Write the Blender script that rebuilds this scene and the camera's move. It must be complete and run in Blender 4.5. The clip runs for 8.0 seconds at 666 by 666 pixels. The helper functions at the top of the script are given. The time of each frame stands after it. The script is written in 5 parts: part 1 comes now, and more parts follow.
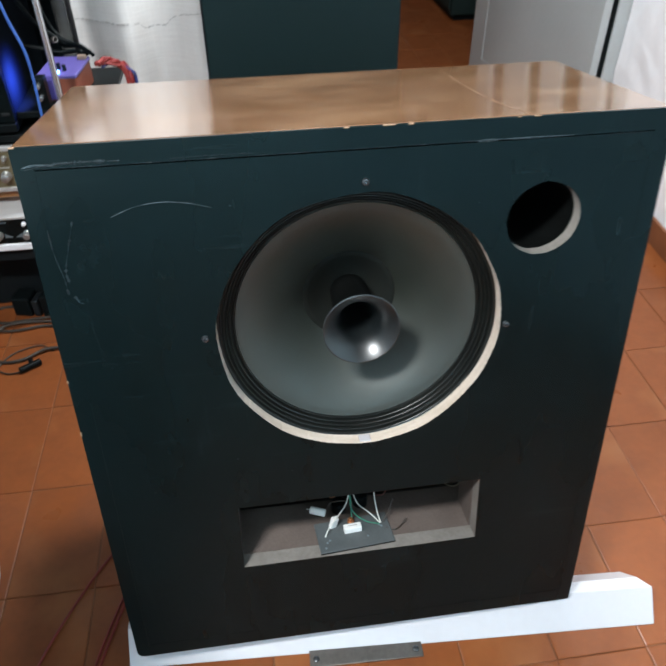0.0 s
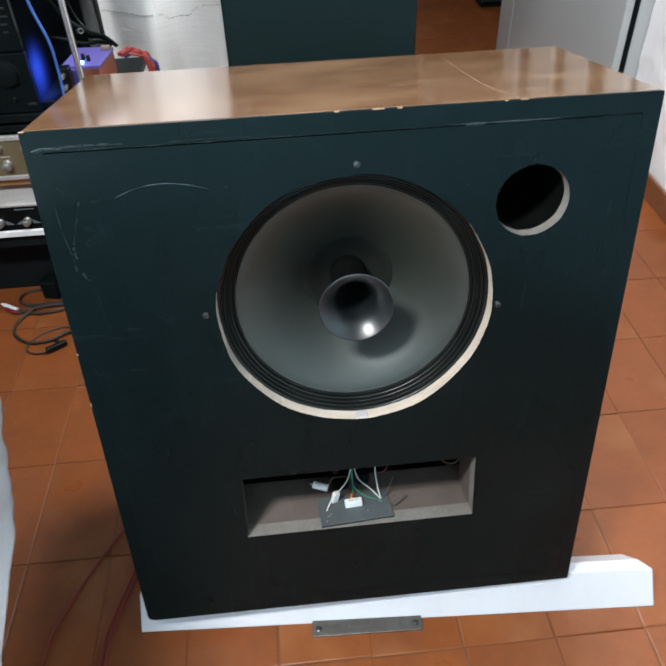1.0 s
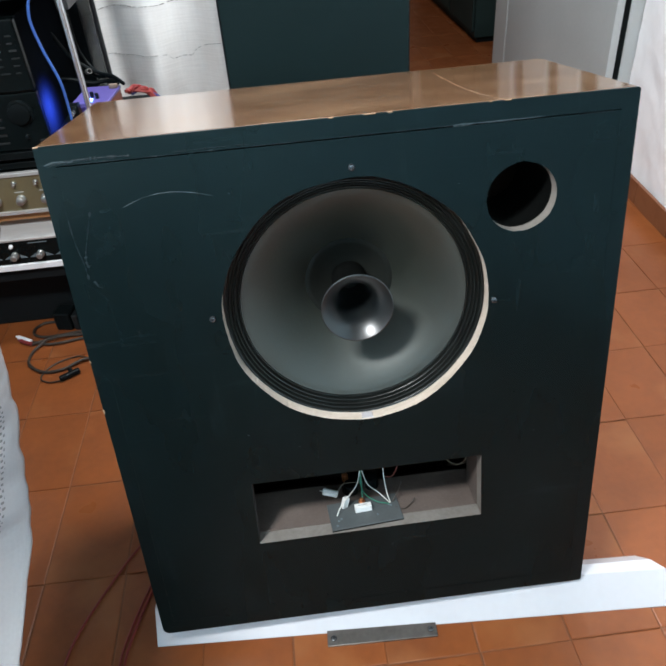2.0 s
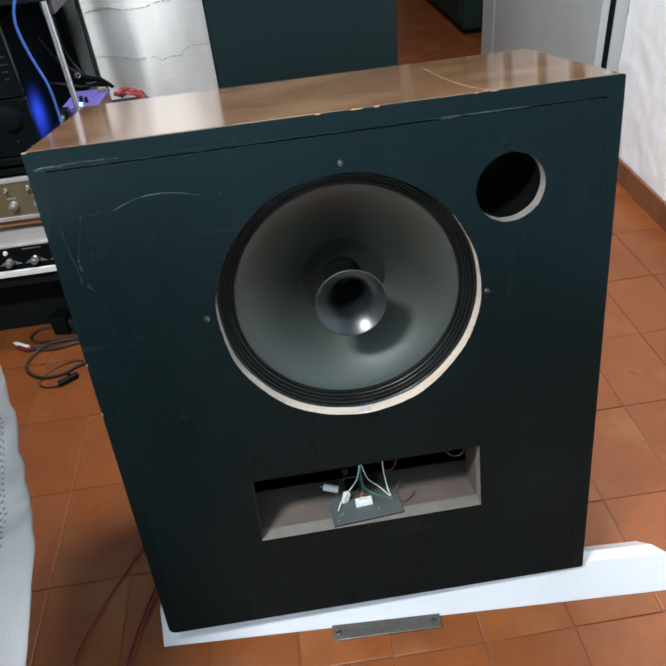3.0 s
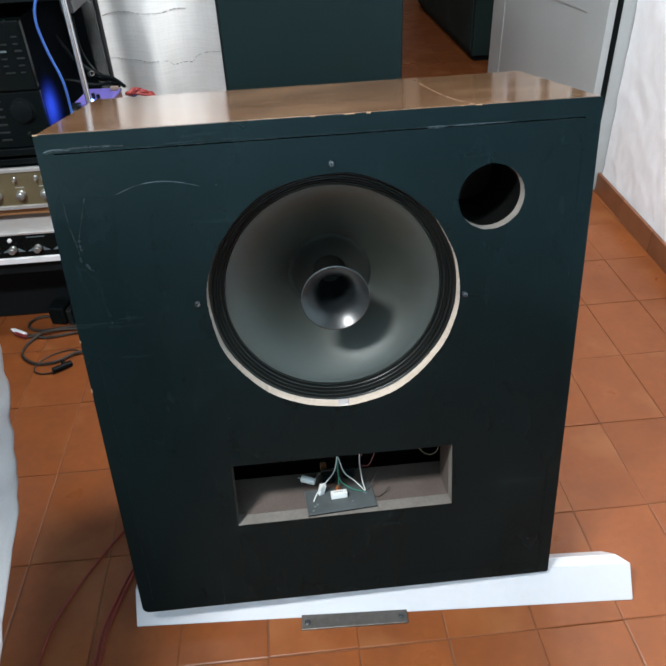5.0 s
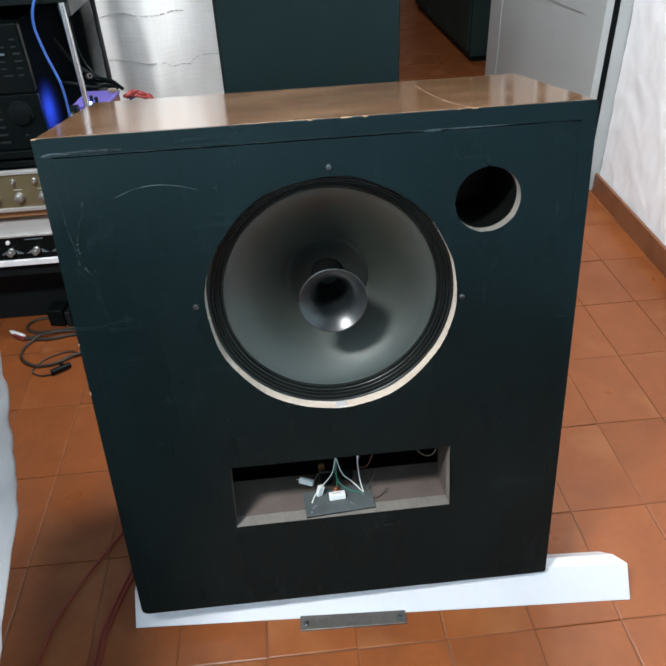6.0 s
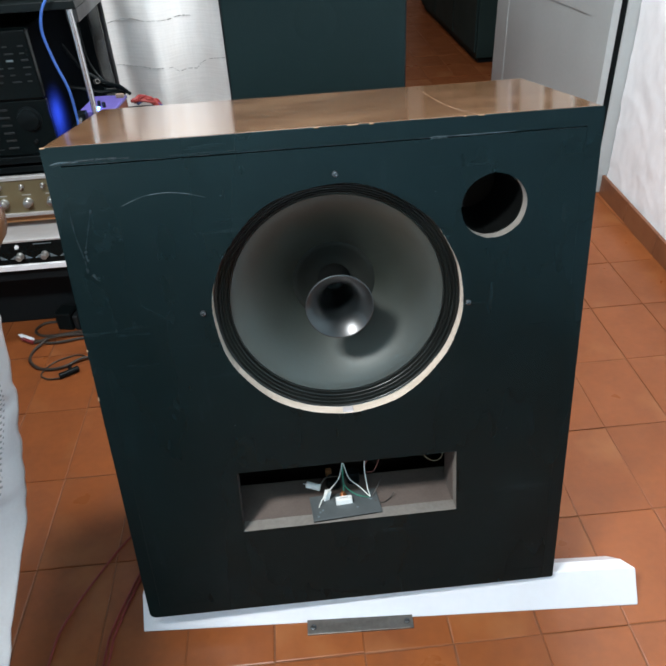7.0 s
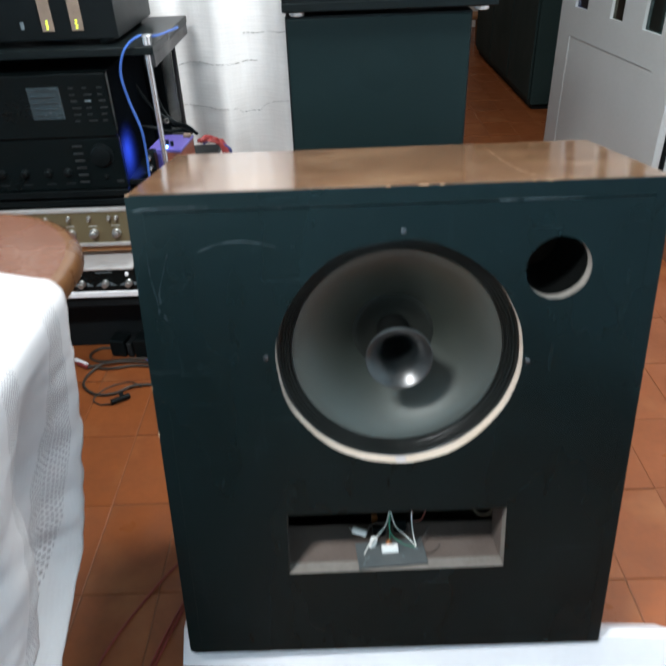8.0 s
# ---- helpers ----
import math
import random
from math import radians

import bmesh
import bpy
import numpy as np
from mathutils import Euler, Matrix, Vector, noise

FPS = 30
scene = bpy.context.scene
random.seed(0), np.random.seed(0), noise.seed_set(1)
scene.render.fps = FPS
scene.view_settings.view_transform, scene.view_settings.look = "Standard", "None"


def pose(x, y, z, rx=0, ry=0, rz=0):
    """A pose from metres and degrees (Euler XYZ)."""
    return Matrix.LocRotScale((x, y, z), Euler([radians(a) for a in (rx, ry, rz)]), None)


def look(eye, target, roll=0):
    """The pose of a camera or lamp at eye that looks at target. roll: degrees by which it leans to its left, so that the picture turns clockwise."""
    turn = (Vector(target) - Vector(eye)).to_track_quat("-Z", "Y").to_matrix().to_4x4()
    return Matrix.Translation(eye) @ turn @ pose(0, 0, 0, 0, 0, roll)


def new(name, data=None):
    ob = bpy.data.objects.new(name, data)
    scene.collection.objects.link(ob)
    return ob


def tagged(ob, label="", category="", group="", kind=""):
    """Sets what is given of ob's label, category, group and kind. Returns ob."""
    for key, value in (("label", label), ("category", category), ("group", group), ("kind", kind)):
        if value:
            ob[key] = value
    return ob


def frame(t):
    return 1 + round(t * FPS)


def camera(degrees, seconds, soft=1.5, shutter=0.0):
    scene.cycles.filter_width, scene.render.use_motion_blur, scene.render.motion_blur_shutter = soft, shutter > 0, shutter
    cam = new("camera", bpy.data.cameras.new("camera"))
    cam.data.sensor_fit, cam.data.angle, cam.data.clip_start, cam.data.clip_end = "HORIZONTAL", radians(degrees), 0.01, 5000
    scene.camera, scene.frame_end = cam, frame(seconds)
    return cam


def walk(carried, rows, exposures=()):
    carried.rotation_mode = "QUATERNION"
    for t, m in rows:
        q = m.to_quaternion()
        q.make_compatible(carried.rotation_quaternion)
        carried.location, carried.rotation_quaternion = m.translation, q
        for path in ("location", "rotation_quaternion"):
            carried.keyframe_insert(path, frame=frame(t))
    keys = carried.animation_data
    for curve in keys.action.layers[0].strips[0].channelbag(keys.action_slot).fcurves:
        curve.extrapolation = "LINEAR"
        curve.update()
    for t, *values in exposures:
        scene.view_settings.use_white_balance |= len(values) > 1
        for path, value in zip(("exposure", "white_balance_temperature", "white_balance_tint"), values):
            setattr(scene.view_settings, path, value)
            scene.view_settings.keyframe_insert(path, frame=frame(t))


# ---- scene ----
cam = camera(52.2, 8.0, soft=2.0, shutter=0.5)
PATH = [
    (0, (-0.119, -0.546, 1.161), (0.084, 0.975, -0.123), -0.4),
    (0.2, (-0.125, -0.584, 1.164), (0.120, 0.960, -0.084), 0.0),
    (0.3, (-0.127, -0.590, 1.166), (0.131, 0.941, -0.096), 0.5),
    (0.5, (-0.122, -0.6, 1.166), (0.131, 0.924, -0.104), 1.4),
    (0.7, (-0.104, -0.604, 1.168), (0.077, 0.933, -0.099), 0.3),
    (0.8, (-0.095, -0.591, 1.171), (0.054, 0.929, -0.120), -0.5),
    (1, (-0.075, -0.588, 1.169), (0.028, 0.927, -0.133), -2.2),
    (1.2, (-0.050, -0.589, 1.167), (-0.041, 0.913, -0.154), -4.2),
    (1.5, (-0.052, -0.593, 1.159), (-0.061, 0.953, -0.11), -3.2),
    (1.7, (-0.070, -0.630, 1.148), (-0.021, 0.960, -0.059), -3.1),
    (2.8, (-0.071, -0.655, 1.147), (0.009, 0.93, -0.07), -6.6),
    (3, (-0.065, -0.65, 1.148), (0.019, 0.934, -0.07), -6.5),
    (3.2, (-0.063, -0.662, 1.147), (0.045, 0.942, -0.043), -5.8),
    (3.5, (-0.06, -0.668, 1.147), (0.052, 0.941, -0.036), -3.5),
    (4, (-0.063, -0.687, 1.145), (0.033, 0.924, -0.036), -3.1),
    (4.5, (-0.054, -0.705, 1.146), (0.04, 0.908, -0.032), -2.9),
    (6, (-0.049, -0.711, 1.152), (0.051, 0.903, -0.026), -2.9),
    (6.5, (-0.049, -0.708, 1.157), (0.047, 0.907, -0.019), -3.2),
    (7, (-0.048, -0.709, 1.16), (0.032, 0.908, -0.016), -3.4),
    (7.2, (-0.052, -0.715, 1.158), (-0.040, 0.914, -0.002), -3.6),
    (7.5, (-0.075, -0.703, 1.169), (-0.109, 0.923, 0.004), -3.3),
    (7.6, (-0.072, -0.710, 1.167), (-0.115, 0.920, 0.008), -3.0),
    (7.7, (-0.079, -0.714, 1.167), (-0.110, 0.919, 0.014), -2.2),
    (7.8, (-0.083, -0.724, 1.168), (-0.106, 0.925, 0.037), -2.0),
    (7.9, (-0.087, -0.729, 1.173), (-0.099, 0.946, 0.080), -2.0),
    (8, (-0.082, -0.707, 1.194), (-0.101, 0.965, 0.098), -2.3),
]
walk(cam, [(t, look(eye, target, roll)) for t, eye, target, roll in PATH],
     exposures=((0, 0.0), (1.0, -0.04), (1.5, -0.06), (3.0, -0.04), (4.5, -0.02), (6.5, 0.04), (7.5, 0.03), (8.0, 0.02)))

# ---------------------------------------------------------------- world, lamps
world = bpy.data.worlds.new("world")
scene.world = world
world.use_nodes = True
world.node_tree.nodes["Background"].inputs[0].default_value = (0.6, 0.7, 0.9, 1)
world.node_tree.nodes["Background"].inputs[1].default_value = 0.03


def area_lamp(name, m, w, h, watts, colour):
    d = bpy.data.lights.new(name, "AREA")
    d.shape, d.size, d.size_y, d.energy, d.color = "RECTANGLE", w, h, watts, colour
    ob = new(name, d)
    ob.matrix_world = m
    return ob


# unseen lamps: the first set by the horn's shadow, the others added fill
LAMPS = ((-0.74, -0.62, 2.02), (0.24, 0.82, 2.42), (-0.40, -2.10, 2.35))
LAMP_SIZES = ((0.36, 0.22), (0.40, 0.40), (0.60, 0.60))
LAMP_TURNS = (0, 0, -62)    # the last one washes the wall behind the camera
for place, watts, turn, (wide, deep) in zip(LAMPS, (62, 65, 68), LAMP_TURNS, LAMP_SIZES):
    area_lamp("unseen_lamp_source", pose(*place, turn) @ pose(0, 0, -0.005), wide, deep, watts, (0.905, 0.945, 0.965))
# unseen fill lamp added to brighten the room past the doorway
area_lamp("corridor_fill_source", pose(0.55, 4.9, 2.5), 0.25, 0.25, 6.5, (1.0, 0.93, 0.84))
blue = bpy.data.lights.new("blue_light_source", "SPOT")
blue.energy, blue.color, blue.shadow_soft_size, blue.spot_size, blue.spot_blend = 14.0, (0.06, 0.12, 1.0), 0.004, radians(130), 1.0
new("blue_light_source", blue).matrix_world = look((-0.560, 1.040, 0.640), (-0.65, 1.040, 0.625))


# ---------------------------------------------------------------- materials
def material(name, c1, c2=None, scale=6.0, fine=60.0, rough=0.5, rvar=0.1, metal=0.0, bump=0.15, bdist=0.002,
             spec=0.5, tint=(1, 1, 1), coat=0.0, tile_random=0.0, stretch=(1, 1, 1), stain=None, stain_scale=2.5, stain_at=0.58):
    """A surface with colour variation at two scales, uneven gloss and a fine relief."""
    m = bpy.data.materials.new(name)
    m.use_nodes = True
    nt = m.node_tree
    n, l = nt.nodes, nt.links
    b = n["Principled BSDF"]
    c2 = c2 or tuple(v * 0.75 for v in c1)
    tc = n.new("ShaderNodeTexCoord")
    mp = n.new("ShaderNodeMapping")
    mp.inputs["Scale"].default_value = stretch
    l.new(tc.outputs["Object"], mp.inputs["Vector"])
    vec = mp.outputs["Vector"]
    info = None
    if tile_random:
        info = n.new("ShaderNodeObjectInfo")
        geo = n.new("ShaderNodeNewGeometry")
        both = n.new("ShaderNodeMath")
        l.new(info.outputs["Random"], both.inputs[0])
        l.new(geo.outputs["Random Per Island"], both.inputs[1])
        shift = n.new("ShaderNodeVectorMath")
        shift.operation = "MULTIPLY_ADD"
        l.new(both.outputs[0], shift.inputs[0])
        shift.inputs[1].default_value = (7.3, 3.1, 5.7)
        l.new(vec, shift.inputs[2])
        vec = shift.outputs[0]
    big = n.new("ShaderNodeTexNoise")
    big.inputs["Scale"].default_value, big.inputs["Detail"].default_value = scale, 4
    small = n.new("ShaderNodeTexNoise")
    small.inputs["Scale"].default_value, small.inputs["Detail"].default_value = fine, 5
    l.new(vec, big.inputs["Vector"])
    l.new(vec, small.inputs["Vector"])
    blend = n.new("ShaderNodeMath")
    blend.operation = "MULTIPLY_ADD"
    l.new(small.outputs["Fac"], blend.inputs[0])
    blend.inputs[1].default_value = 0.45
    l.new(big.outputs["Fac"], blend.inputs[2])
    ramp = n.new("ShaderNodeValToRGB")
    ramp.color_ramp.elements[0].position, ramp.color_ramp.elements[1].position = 0.5, 0.95
    ramp.color_ramp.elements[0].color, ramp.color_ramp.elements[1].color = (*c1, 1), (*c2, 1)
    l.new(blend.outputs[0], ramp.inputs["Fac"])
    colour = ramp.outputs["Color"]
    if stain:
        st = n.new("ShaderNodeTexNoise")
        st.inputs["Scale"].default_value, st.inputs["Detail"].default_value = stain_scale, 6
        l.new(vec, st.inputs["Vector"])
        sr = n.new("ShaderNodeValToRGB")
        sr.color_ramp.elements[0].position, sr.color_ramp.elements[1].position = stain_at, stain_at + 0.16
        l.new(st.outputs["Fac"], sr.inputs["Fac"])
        mx = n.new("ShaderNodeMixRGB")
        l.new(sr.outputs["Color"], mx.inputs["Fac"])
        l.new(colour, mx.inputs[1])
        mx.inputs[2].default_value = (*stain, 1)
        colour = mx.outputs[0]
    if tile_random:
        hsv = n.new("ShaderNodeHueSaturation")
        amp = n.new("ShaderNodeMapRange")
        amp.inputs["From Max"].default_value = 2.0
        amp.inputs["To Min"].default_value, amp.inputs["To Max"].default_value = 1 - tile_random, 1 + tile_random
        l.new(both.outputs[0], amp.inputs["Value"])
        l.new(amp.outputs[0], hsv.inputs["Value"])
        l.new(colour, hsv.inputs["Color"])
        colour = hsv.outputs[0]
    l.new(colour, b.inputs["Base Color"])
    rr = n.new("ShaderNodeMapRange")
    rr.inputs["From Min"].default_value, rr.inputs["From Max"].default_value = 0.3, 0.7
    rr.inputs["To Min"].default_value, rr.inputs["To Max"].default_value = max(0.02, rough - rvar), min(1, rough + rvar)
    l.new(big.outputs["Fac"], rr.inputs["Value"])
    l.new(rr.outputs[0], b.inputs["Roughness"])
    b.inputs["Metallic"].default_value = metal
    b.inputs["Specular IOR Level"].default_value = spec
    b.inputs["Specular Tint"].default_value = (*tint, 1)
    b.inputs["Coat Weight"].default_value = coat
    b.inputs["Coat Roughness"].default_value = 0.12
    if bump:
        bp = n.new("ShaderNodeBump")
        bp.inputs["Strength"].default_value, bp.inputs["Distance"].default_value = bump, bdist
        l.new(small.outputs["Fac"], bp.inputs["Height"])
        l.new(bp.outputs[0], b.inputs["Normal"])
    return m


def glow(name, colour, strength):
    m = bpy.data.materials.new(name)
    m.use_nodes = True
    b = m.node_tree.nodes["Principled BSDF"]
    b.inputs["Base Color"].default_value = (*colour, 1)
    b.inputs["Emission Color"].default_value = (*colour, 1)
    b.inputs["Emission Strength"].default_value = strength
    return m


def glass(name, colour, rough=0.03):
    m = bpy.data.materials.new(name)
    m.use_nodes = True
    b = m.node_tree.nodes["Principled BSDF"]
    b.inputs["Base Color"].default_value = (*colour, 1)
    b.inputs["Roughness"].default_value = rough
    b.inputs["Transmission Weight"].default_value = 1.0
    b.inputs["IOR"].default_value = 1.45
    return m


def weave(name, c1, c2, pitch, holes=False):
    """Cloth with ribs; with holes it is an openwork knit."""
    m = material(name, c1, c2, 5, 220, 0.9, 0.05, bump=0.3, bdist=0.001, spec=0.2)
    nt = m.node_tree
    n, l = nt.nodes, nt.links
    b = n["Principled BSDF"]
    tc = n.new("ShaderNodeTexCoord")
    uv = tc.outputs["UV"]
    w1 = n.new("ShaderNodeTexWave")
    w1.bands_direction = "Y"
    w1.inputs["Scale"].default_value, w1.inputs["Distortion"].default_value = 0.314 / pitch, 1.6 if not holes else 2.6
    w1.inputs["Detail"].default_value, w1.inputs["Detail Scale"].default_value = 2, 3
    w2 = n.new("ShaderNodeTexWave")
    w2.bands_direction = "X"
    w2.inputs["Scale"].default_value, w2.inputs["Distortion"].default_value = 0.314 / (pitch * 0.8), 1.0
    l.new(uv, w1.inputs["Vector"])
    l.new(uv, w2.inputs["Vector"])
    add = n.new("ShaderNodeMath")
    add.operation = "MULTIPLY_ADD"
    l.new(w2.outputs["Fac"], add.inputs[0])
    add.inputs[1].default_value = 0.35 if not holes else 1.0
    l.new(w1.outputs["Fac"], add.inputs[2])
    height = add.outputs[0]
    if not holes:
        # thick and thin yarns: noise drawn out along the weft and along the warp
        total = None
        for k, (sx, sy) in enumerate(((12, 210), (150, 8))):
            mp = n.new("ShaderNodeMapping")
            mp.inputs["Scale"].default_value = (sx, sy, 1)
            l.new(uv, mp.inputs["Vector"])
            yarn = n.new("ShaderNodeTexNoise")
            yarn.inputs["Scale"].default_value, yarn.inputs["Detail"].default_value = 1.0, 3
            l.new(mp.outputs[0], yarn.inputs["Vector"])
            both = n.new("ShaderNodeMath")
            both.operation = "MULTIPLY_ADD"
            l.new(yarn.outputs["Fac"], both.inputs[0])
            both.inputs[1].default_value = (2.6, 1.3)[k]
            if total is None:
                both.inputs[2].default_value = 0.0
            else:
                l.new(total, both.inputs[2])
            total = both.outputs[0]
        height = total
        tone = n.new("ShaderNodeMapRange")
        tone.inputs["From Min"].default_value, tone.inputs["From Max"].default_value = 1.5, 2.4
        tone.inputs["To Min"].default_value, tone.inputs["To Max"].default_value = 0.95, 1.03
        l.new(total, tone.inputs["Value"])
        hsv = n.new("ShaderNodeHueSaturation")
        l.new(tone.outputs[0], hsv.inputs["Value"])
        l.new(b.inputs["Base Color"].links[0].from_socket, hsv.inputs["Color"])
        l.new(hsv.outputs[0], b.inputs["Base Color"])
    bp = n.new("ShaderNodeBump")
    bp.inputs["Strength"].default_value, bp.inputs["Distance"].default_value = 0.05 if holes else 0.15, 0.002
    l.new(height, bp.inputs["Height"])
    l.new(bp.outputs[0], b.inputs["Normal"])
    if holes:
        # bands of diamond net that wander between plain stretches
        area = n.new("ShaderNodeTexWave")
        area.bands_direction = "Y"
        area.inputs["Scale"].default_value, area.inputs["Distortion"].default_value = 0.314 / 0.145, 2.6
        area.inputs["Detail"].default_value, area.inputs["Detail Scale"].default_value = 1.0, 0.9
        area.inputs["Phase Offset"].default_value = 0.3
        l.new(uv, area.inputs["Vector"])
        on = n.new("ShaderNodeMath")
        on.operation = "GREATER_THAN"
        l.new(area.outputs["Fac"], on.inputs[0])
        on.inputs[1].default_value = 0.82
        net = None
        for turn in (45, -45):
            mp = n.new("ShaderNodeMapping")
            mp.inputs["Rotation"].default_value = (0, 0, radians(turn))
            l.new(uv, mp.inputs["Vector"])
            wv = n.new("ShaderNodeTexWave")
            wv.inputs["Scale"].default_value, wv.inputs["Distortion"].default_value = 0.314 / pitch, 0.15
            l.new(mp.outputs[0], wv.inputs["Vector"])
            sm = n.new("ShaderNodeMath")
            l.new(wv.outputs["Fac"], sm.inputs[0])
            if net is None:
                sm.inputs[1].default_value = 0.0
            else:
                l.new(net, sm.inputs[1])
            net = sm.outputs[0]
        gap = n.new("ShaderNodeMath")
        gap.operation = "GREATER_THAN"
        l.new(net, gap.inputs[0])
        gap.inputs[1].default_value = 1.28
        prod = n.new("ShaderNodeMath")
        prod.operation = "MULTIPLY"
        l.new(on.outputs[0], prod.inputs[0])
        l.new(gap.outputs[0], prod.inputs[1])
        inv = n.new("ShaderNodeMath")
        inv.operation = "MULTIPLY_ADD"
        l.new(prod.outputs[0], inv.inputs[0])
        inv.inputs[1].default_value, inv.inputs[2].default_value = -0.55, 1.0
        l.new(inv.outputs[0], b.inputs["Alpha"])
    return m


M_PAINT = material("black_blue_paint", (0.0013, 0.0049, 0.0056), (0.0018, 0.0059, 0.0067), 5, 90, 0.28, 0.05, bump=0.12, spec=0.215, tint=(0.70, 0.97, 1.0),
                   bdist=0.0015, stain=(0.0020, 0.0066, 0.0074), stain_scale=4.2, stain_at=0.52, stretch=(1.6, 1, 0.6))


def rubbed(m, colour, marks):
    """Adds faint rubbed streaks and specks of one colour; marks: (scale in x, y, z, threshold, softness, amount)."""
    n, l = m.node_tree.nodes, m.node_tree.links
    b = n["Principled BSDF"]
    tc = n.new("ShaderNodeTexCoord")
    for k, (scale, at, soft, amount) in enumerate(marks):
        mp = n.new("ShaderNodeMapping")
        mp.inputs["Scale"].default_value = scale
        mp.inputs["Location"].default_value = (k * 3.7, 1.3 * k, 0.9 * k)
        l.new(tc.outputs["Object"], mp.inputs["Vector"])
        tex = n.new("ShaderNodeTexNoise")
        tex.inputs["Scale"].default_value, tex.inputs["Detail"].default_value = 1.0, 6
        tex.inputs["Roughness"].default_value = 0.65
        l.new(mp.outputs[0], tex.inputs["Vector"])
        mr = n.new("ShaderNodeMapRange")
        mr.inputs["From Min"].default_value, mr.inputs["From Max"].default_value = at, at + soft
        mr.inputs["To Max"].default_value = amount
        l.new(tex.outputs["Fac"], mr.inputs["Value"])
        mx = n.new("ShaderNodeMixRGB")
        l.new(mr.outputs[0], mx.inputs["Fac"])
        l.new(b.inputs["Base Color"].links[0].from_socket, mx.inputs[1])
        mx.inputs[2].default_value = (*colour, 1)
        l.new(mx.outputs[0], b.inputs["Base Color"])


rubbed(M_PAINT, (0.019, 0.032, 0.037), (((5, 5, 60), 0.60, 0.18, 0.30), ((40, 5, 7), 0.62, 0.18, 0.28), ((9, 9, 9), 0.58, 0.24, 0.13),
                                        ((120, 120, 120), 0.70, 0.06, 0.5)))
M_SCUFF = material("scuffed_paint", (0.065, 0.088, 0.098), (0.016, 0.026, 0.030), 70, 260, 0.7, 0.1, bump=0.3, spec=0.12)
M_FAINT = material("faintly_scuffed_paint", (0.020, 0.031, 0.036), (0.005, 0.009, 0.011), 110, 300, 0.6, 0.1, bump=0.4, spec=0.15)
M_VENEER = material("brown_veneer", (0.138, 0.068, 0.030), (0.182, 0.095, 0.050), 7, 70, 0.13, 0.05, bump=0.0, spec=0.6,
                    coat=1.0, stretch=(1.0, 1.8, 1), stain=(0.215, 0.118, 0.060), stain_scale=7, stain_at=0.50)
rubbed(M_VENEER, (0.36, 0.23, 0.14), (((7, 12, 1), 0.56, 0.20, 0.28), ((16, 46, 1), 0.60, 0.08, 0.40), ((90, 130, 1), 0.68, 0.05, 0.45)))
M_GLUE = material("old_glue", (0.19, 0.115, 0.068), (0.15, 0.082, 0.044), 60, 200, 0.3, 0.1)
M_CHIP = material("bare_chipped_wood", (0.30, 0.20, 0.125), (0.20, 0.12, 0.07), 60, 300, 0.8, 0.1)
M_PLY = material("bare_plywood", (0.68, 0.58, 0.50), (0.54, 0.45, 0.36), 20, 160, 0.75, 0.1, bump=0.3, stretch=(1, 6, 1))
M_PLYGREY = material("dusty_plywood", (0.27, 0.245, 0.22), (0.20, 0.18, 0.16), 20, 160, 0.8, 0.1, bump=0.3)
M_LILAC = material("pale_grey_tape", (0.50, 0.47, 0.48), (0.42, 0.40, 0.41), 40, 200, 0.6)
M_SLOT = material("dusty_slot_edge", (0.21, 0.19, 0.17), (0.145, 0.13, 0.115), 20, 160, 0.85, 0.05, bump=0.3)
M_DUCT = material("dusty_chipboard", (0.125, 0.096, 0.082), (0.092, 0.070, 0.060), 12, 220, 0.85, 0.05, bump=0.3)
# wood tone lowered to put the cabinet's inner shade into the colour
M_INSIDE = material("shade_darkened_inside_wood", (0.040, 0.032, 0.027), (0.030, 0.024, 0.020), 10, 120, 0.9, 0.05)
M_CONE = material("paper_cone", (0.0078, 0.0112, 0.0076), (0.0100, 0.0136, 0.0094), 9, 160, 0.54, 0.06, bump=0.15, bdist=0.001, spec=1.0, tint=(0.97, 1.0, 0.97))
M_SURR = material("doped_cloth_surround", (0.0030, 0.0042, 0.0036), (0.0046, 0.0060, 0.0050), 12, 120, 0.36, 0.06, bump=0.15, spec=0.75)
M_HORN = material("gloss_black_flare", (0.004, 0.0055, 0.006), (0.005, 0.007, 0.0075), 6, 60, 0.32, 0.05, bump=0.0, spec=1.0)
M_BLACKMETAL = material("black_metal", (0.012, 0.012, 0.013), (0.018, 0.018, 0.019), 8, 120, 0.4, 0.1, bump=0.05)
M_RING = material("matt_black_ring", (0.003, 0.0036, 0.0034), (0.0045, 0.005, 0.0048), 12, 120, 0.85, 0.08, spec=0.04)
M_CORE = material("matt_dark_felt", (0.0050, 0.0066, 0.0052), (0.0066, 0.0084, 0.0068), 12, 120, 0.75, 0.08, spec=0.2)
M_SCREW = material("dark_steel", (0.16, 0.17, 0.18), (0.06, 0.065, 0.07), 60, 300, 0.26, 0.1, metal=0.8)
M_CHROME = material("chrome", (0.72, 0.74, 0.77), (0.62, 0.64, 0.67), 20, 200, 0.20, 0.04, metal=0.9, bump=0.02)
M_GALV = material("dull_galvanised_steel", (0.25, 0.235, 0.215), (0.16, 0.15, 0.14), 25, 150, 0.42, 0.1, metal=0.85, bump=0.1,
                  stain=(0.12, 0.10, 0.08), stain_scale=14, stain_at=0.6)
M_WHITE = material("white_lacquer", (0.62, 0.61, 0.635), (0.58, 0.57, 0.595), 6, 80, 0.42, 0.06, bump=0.03)
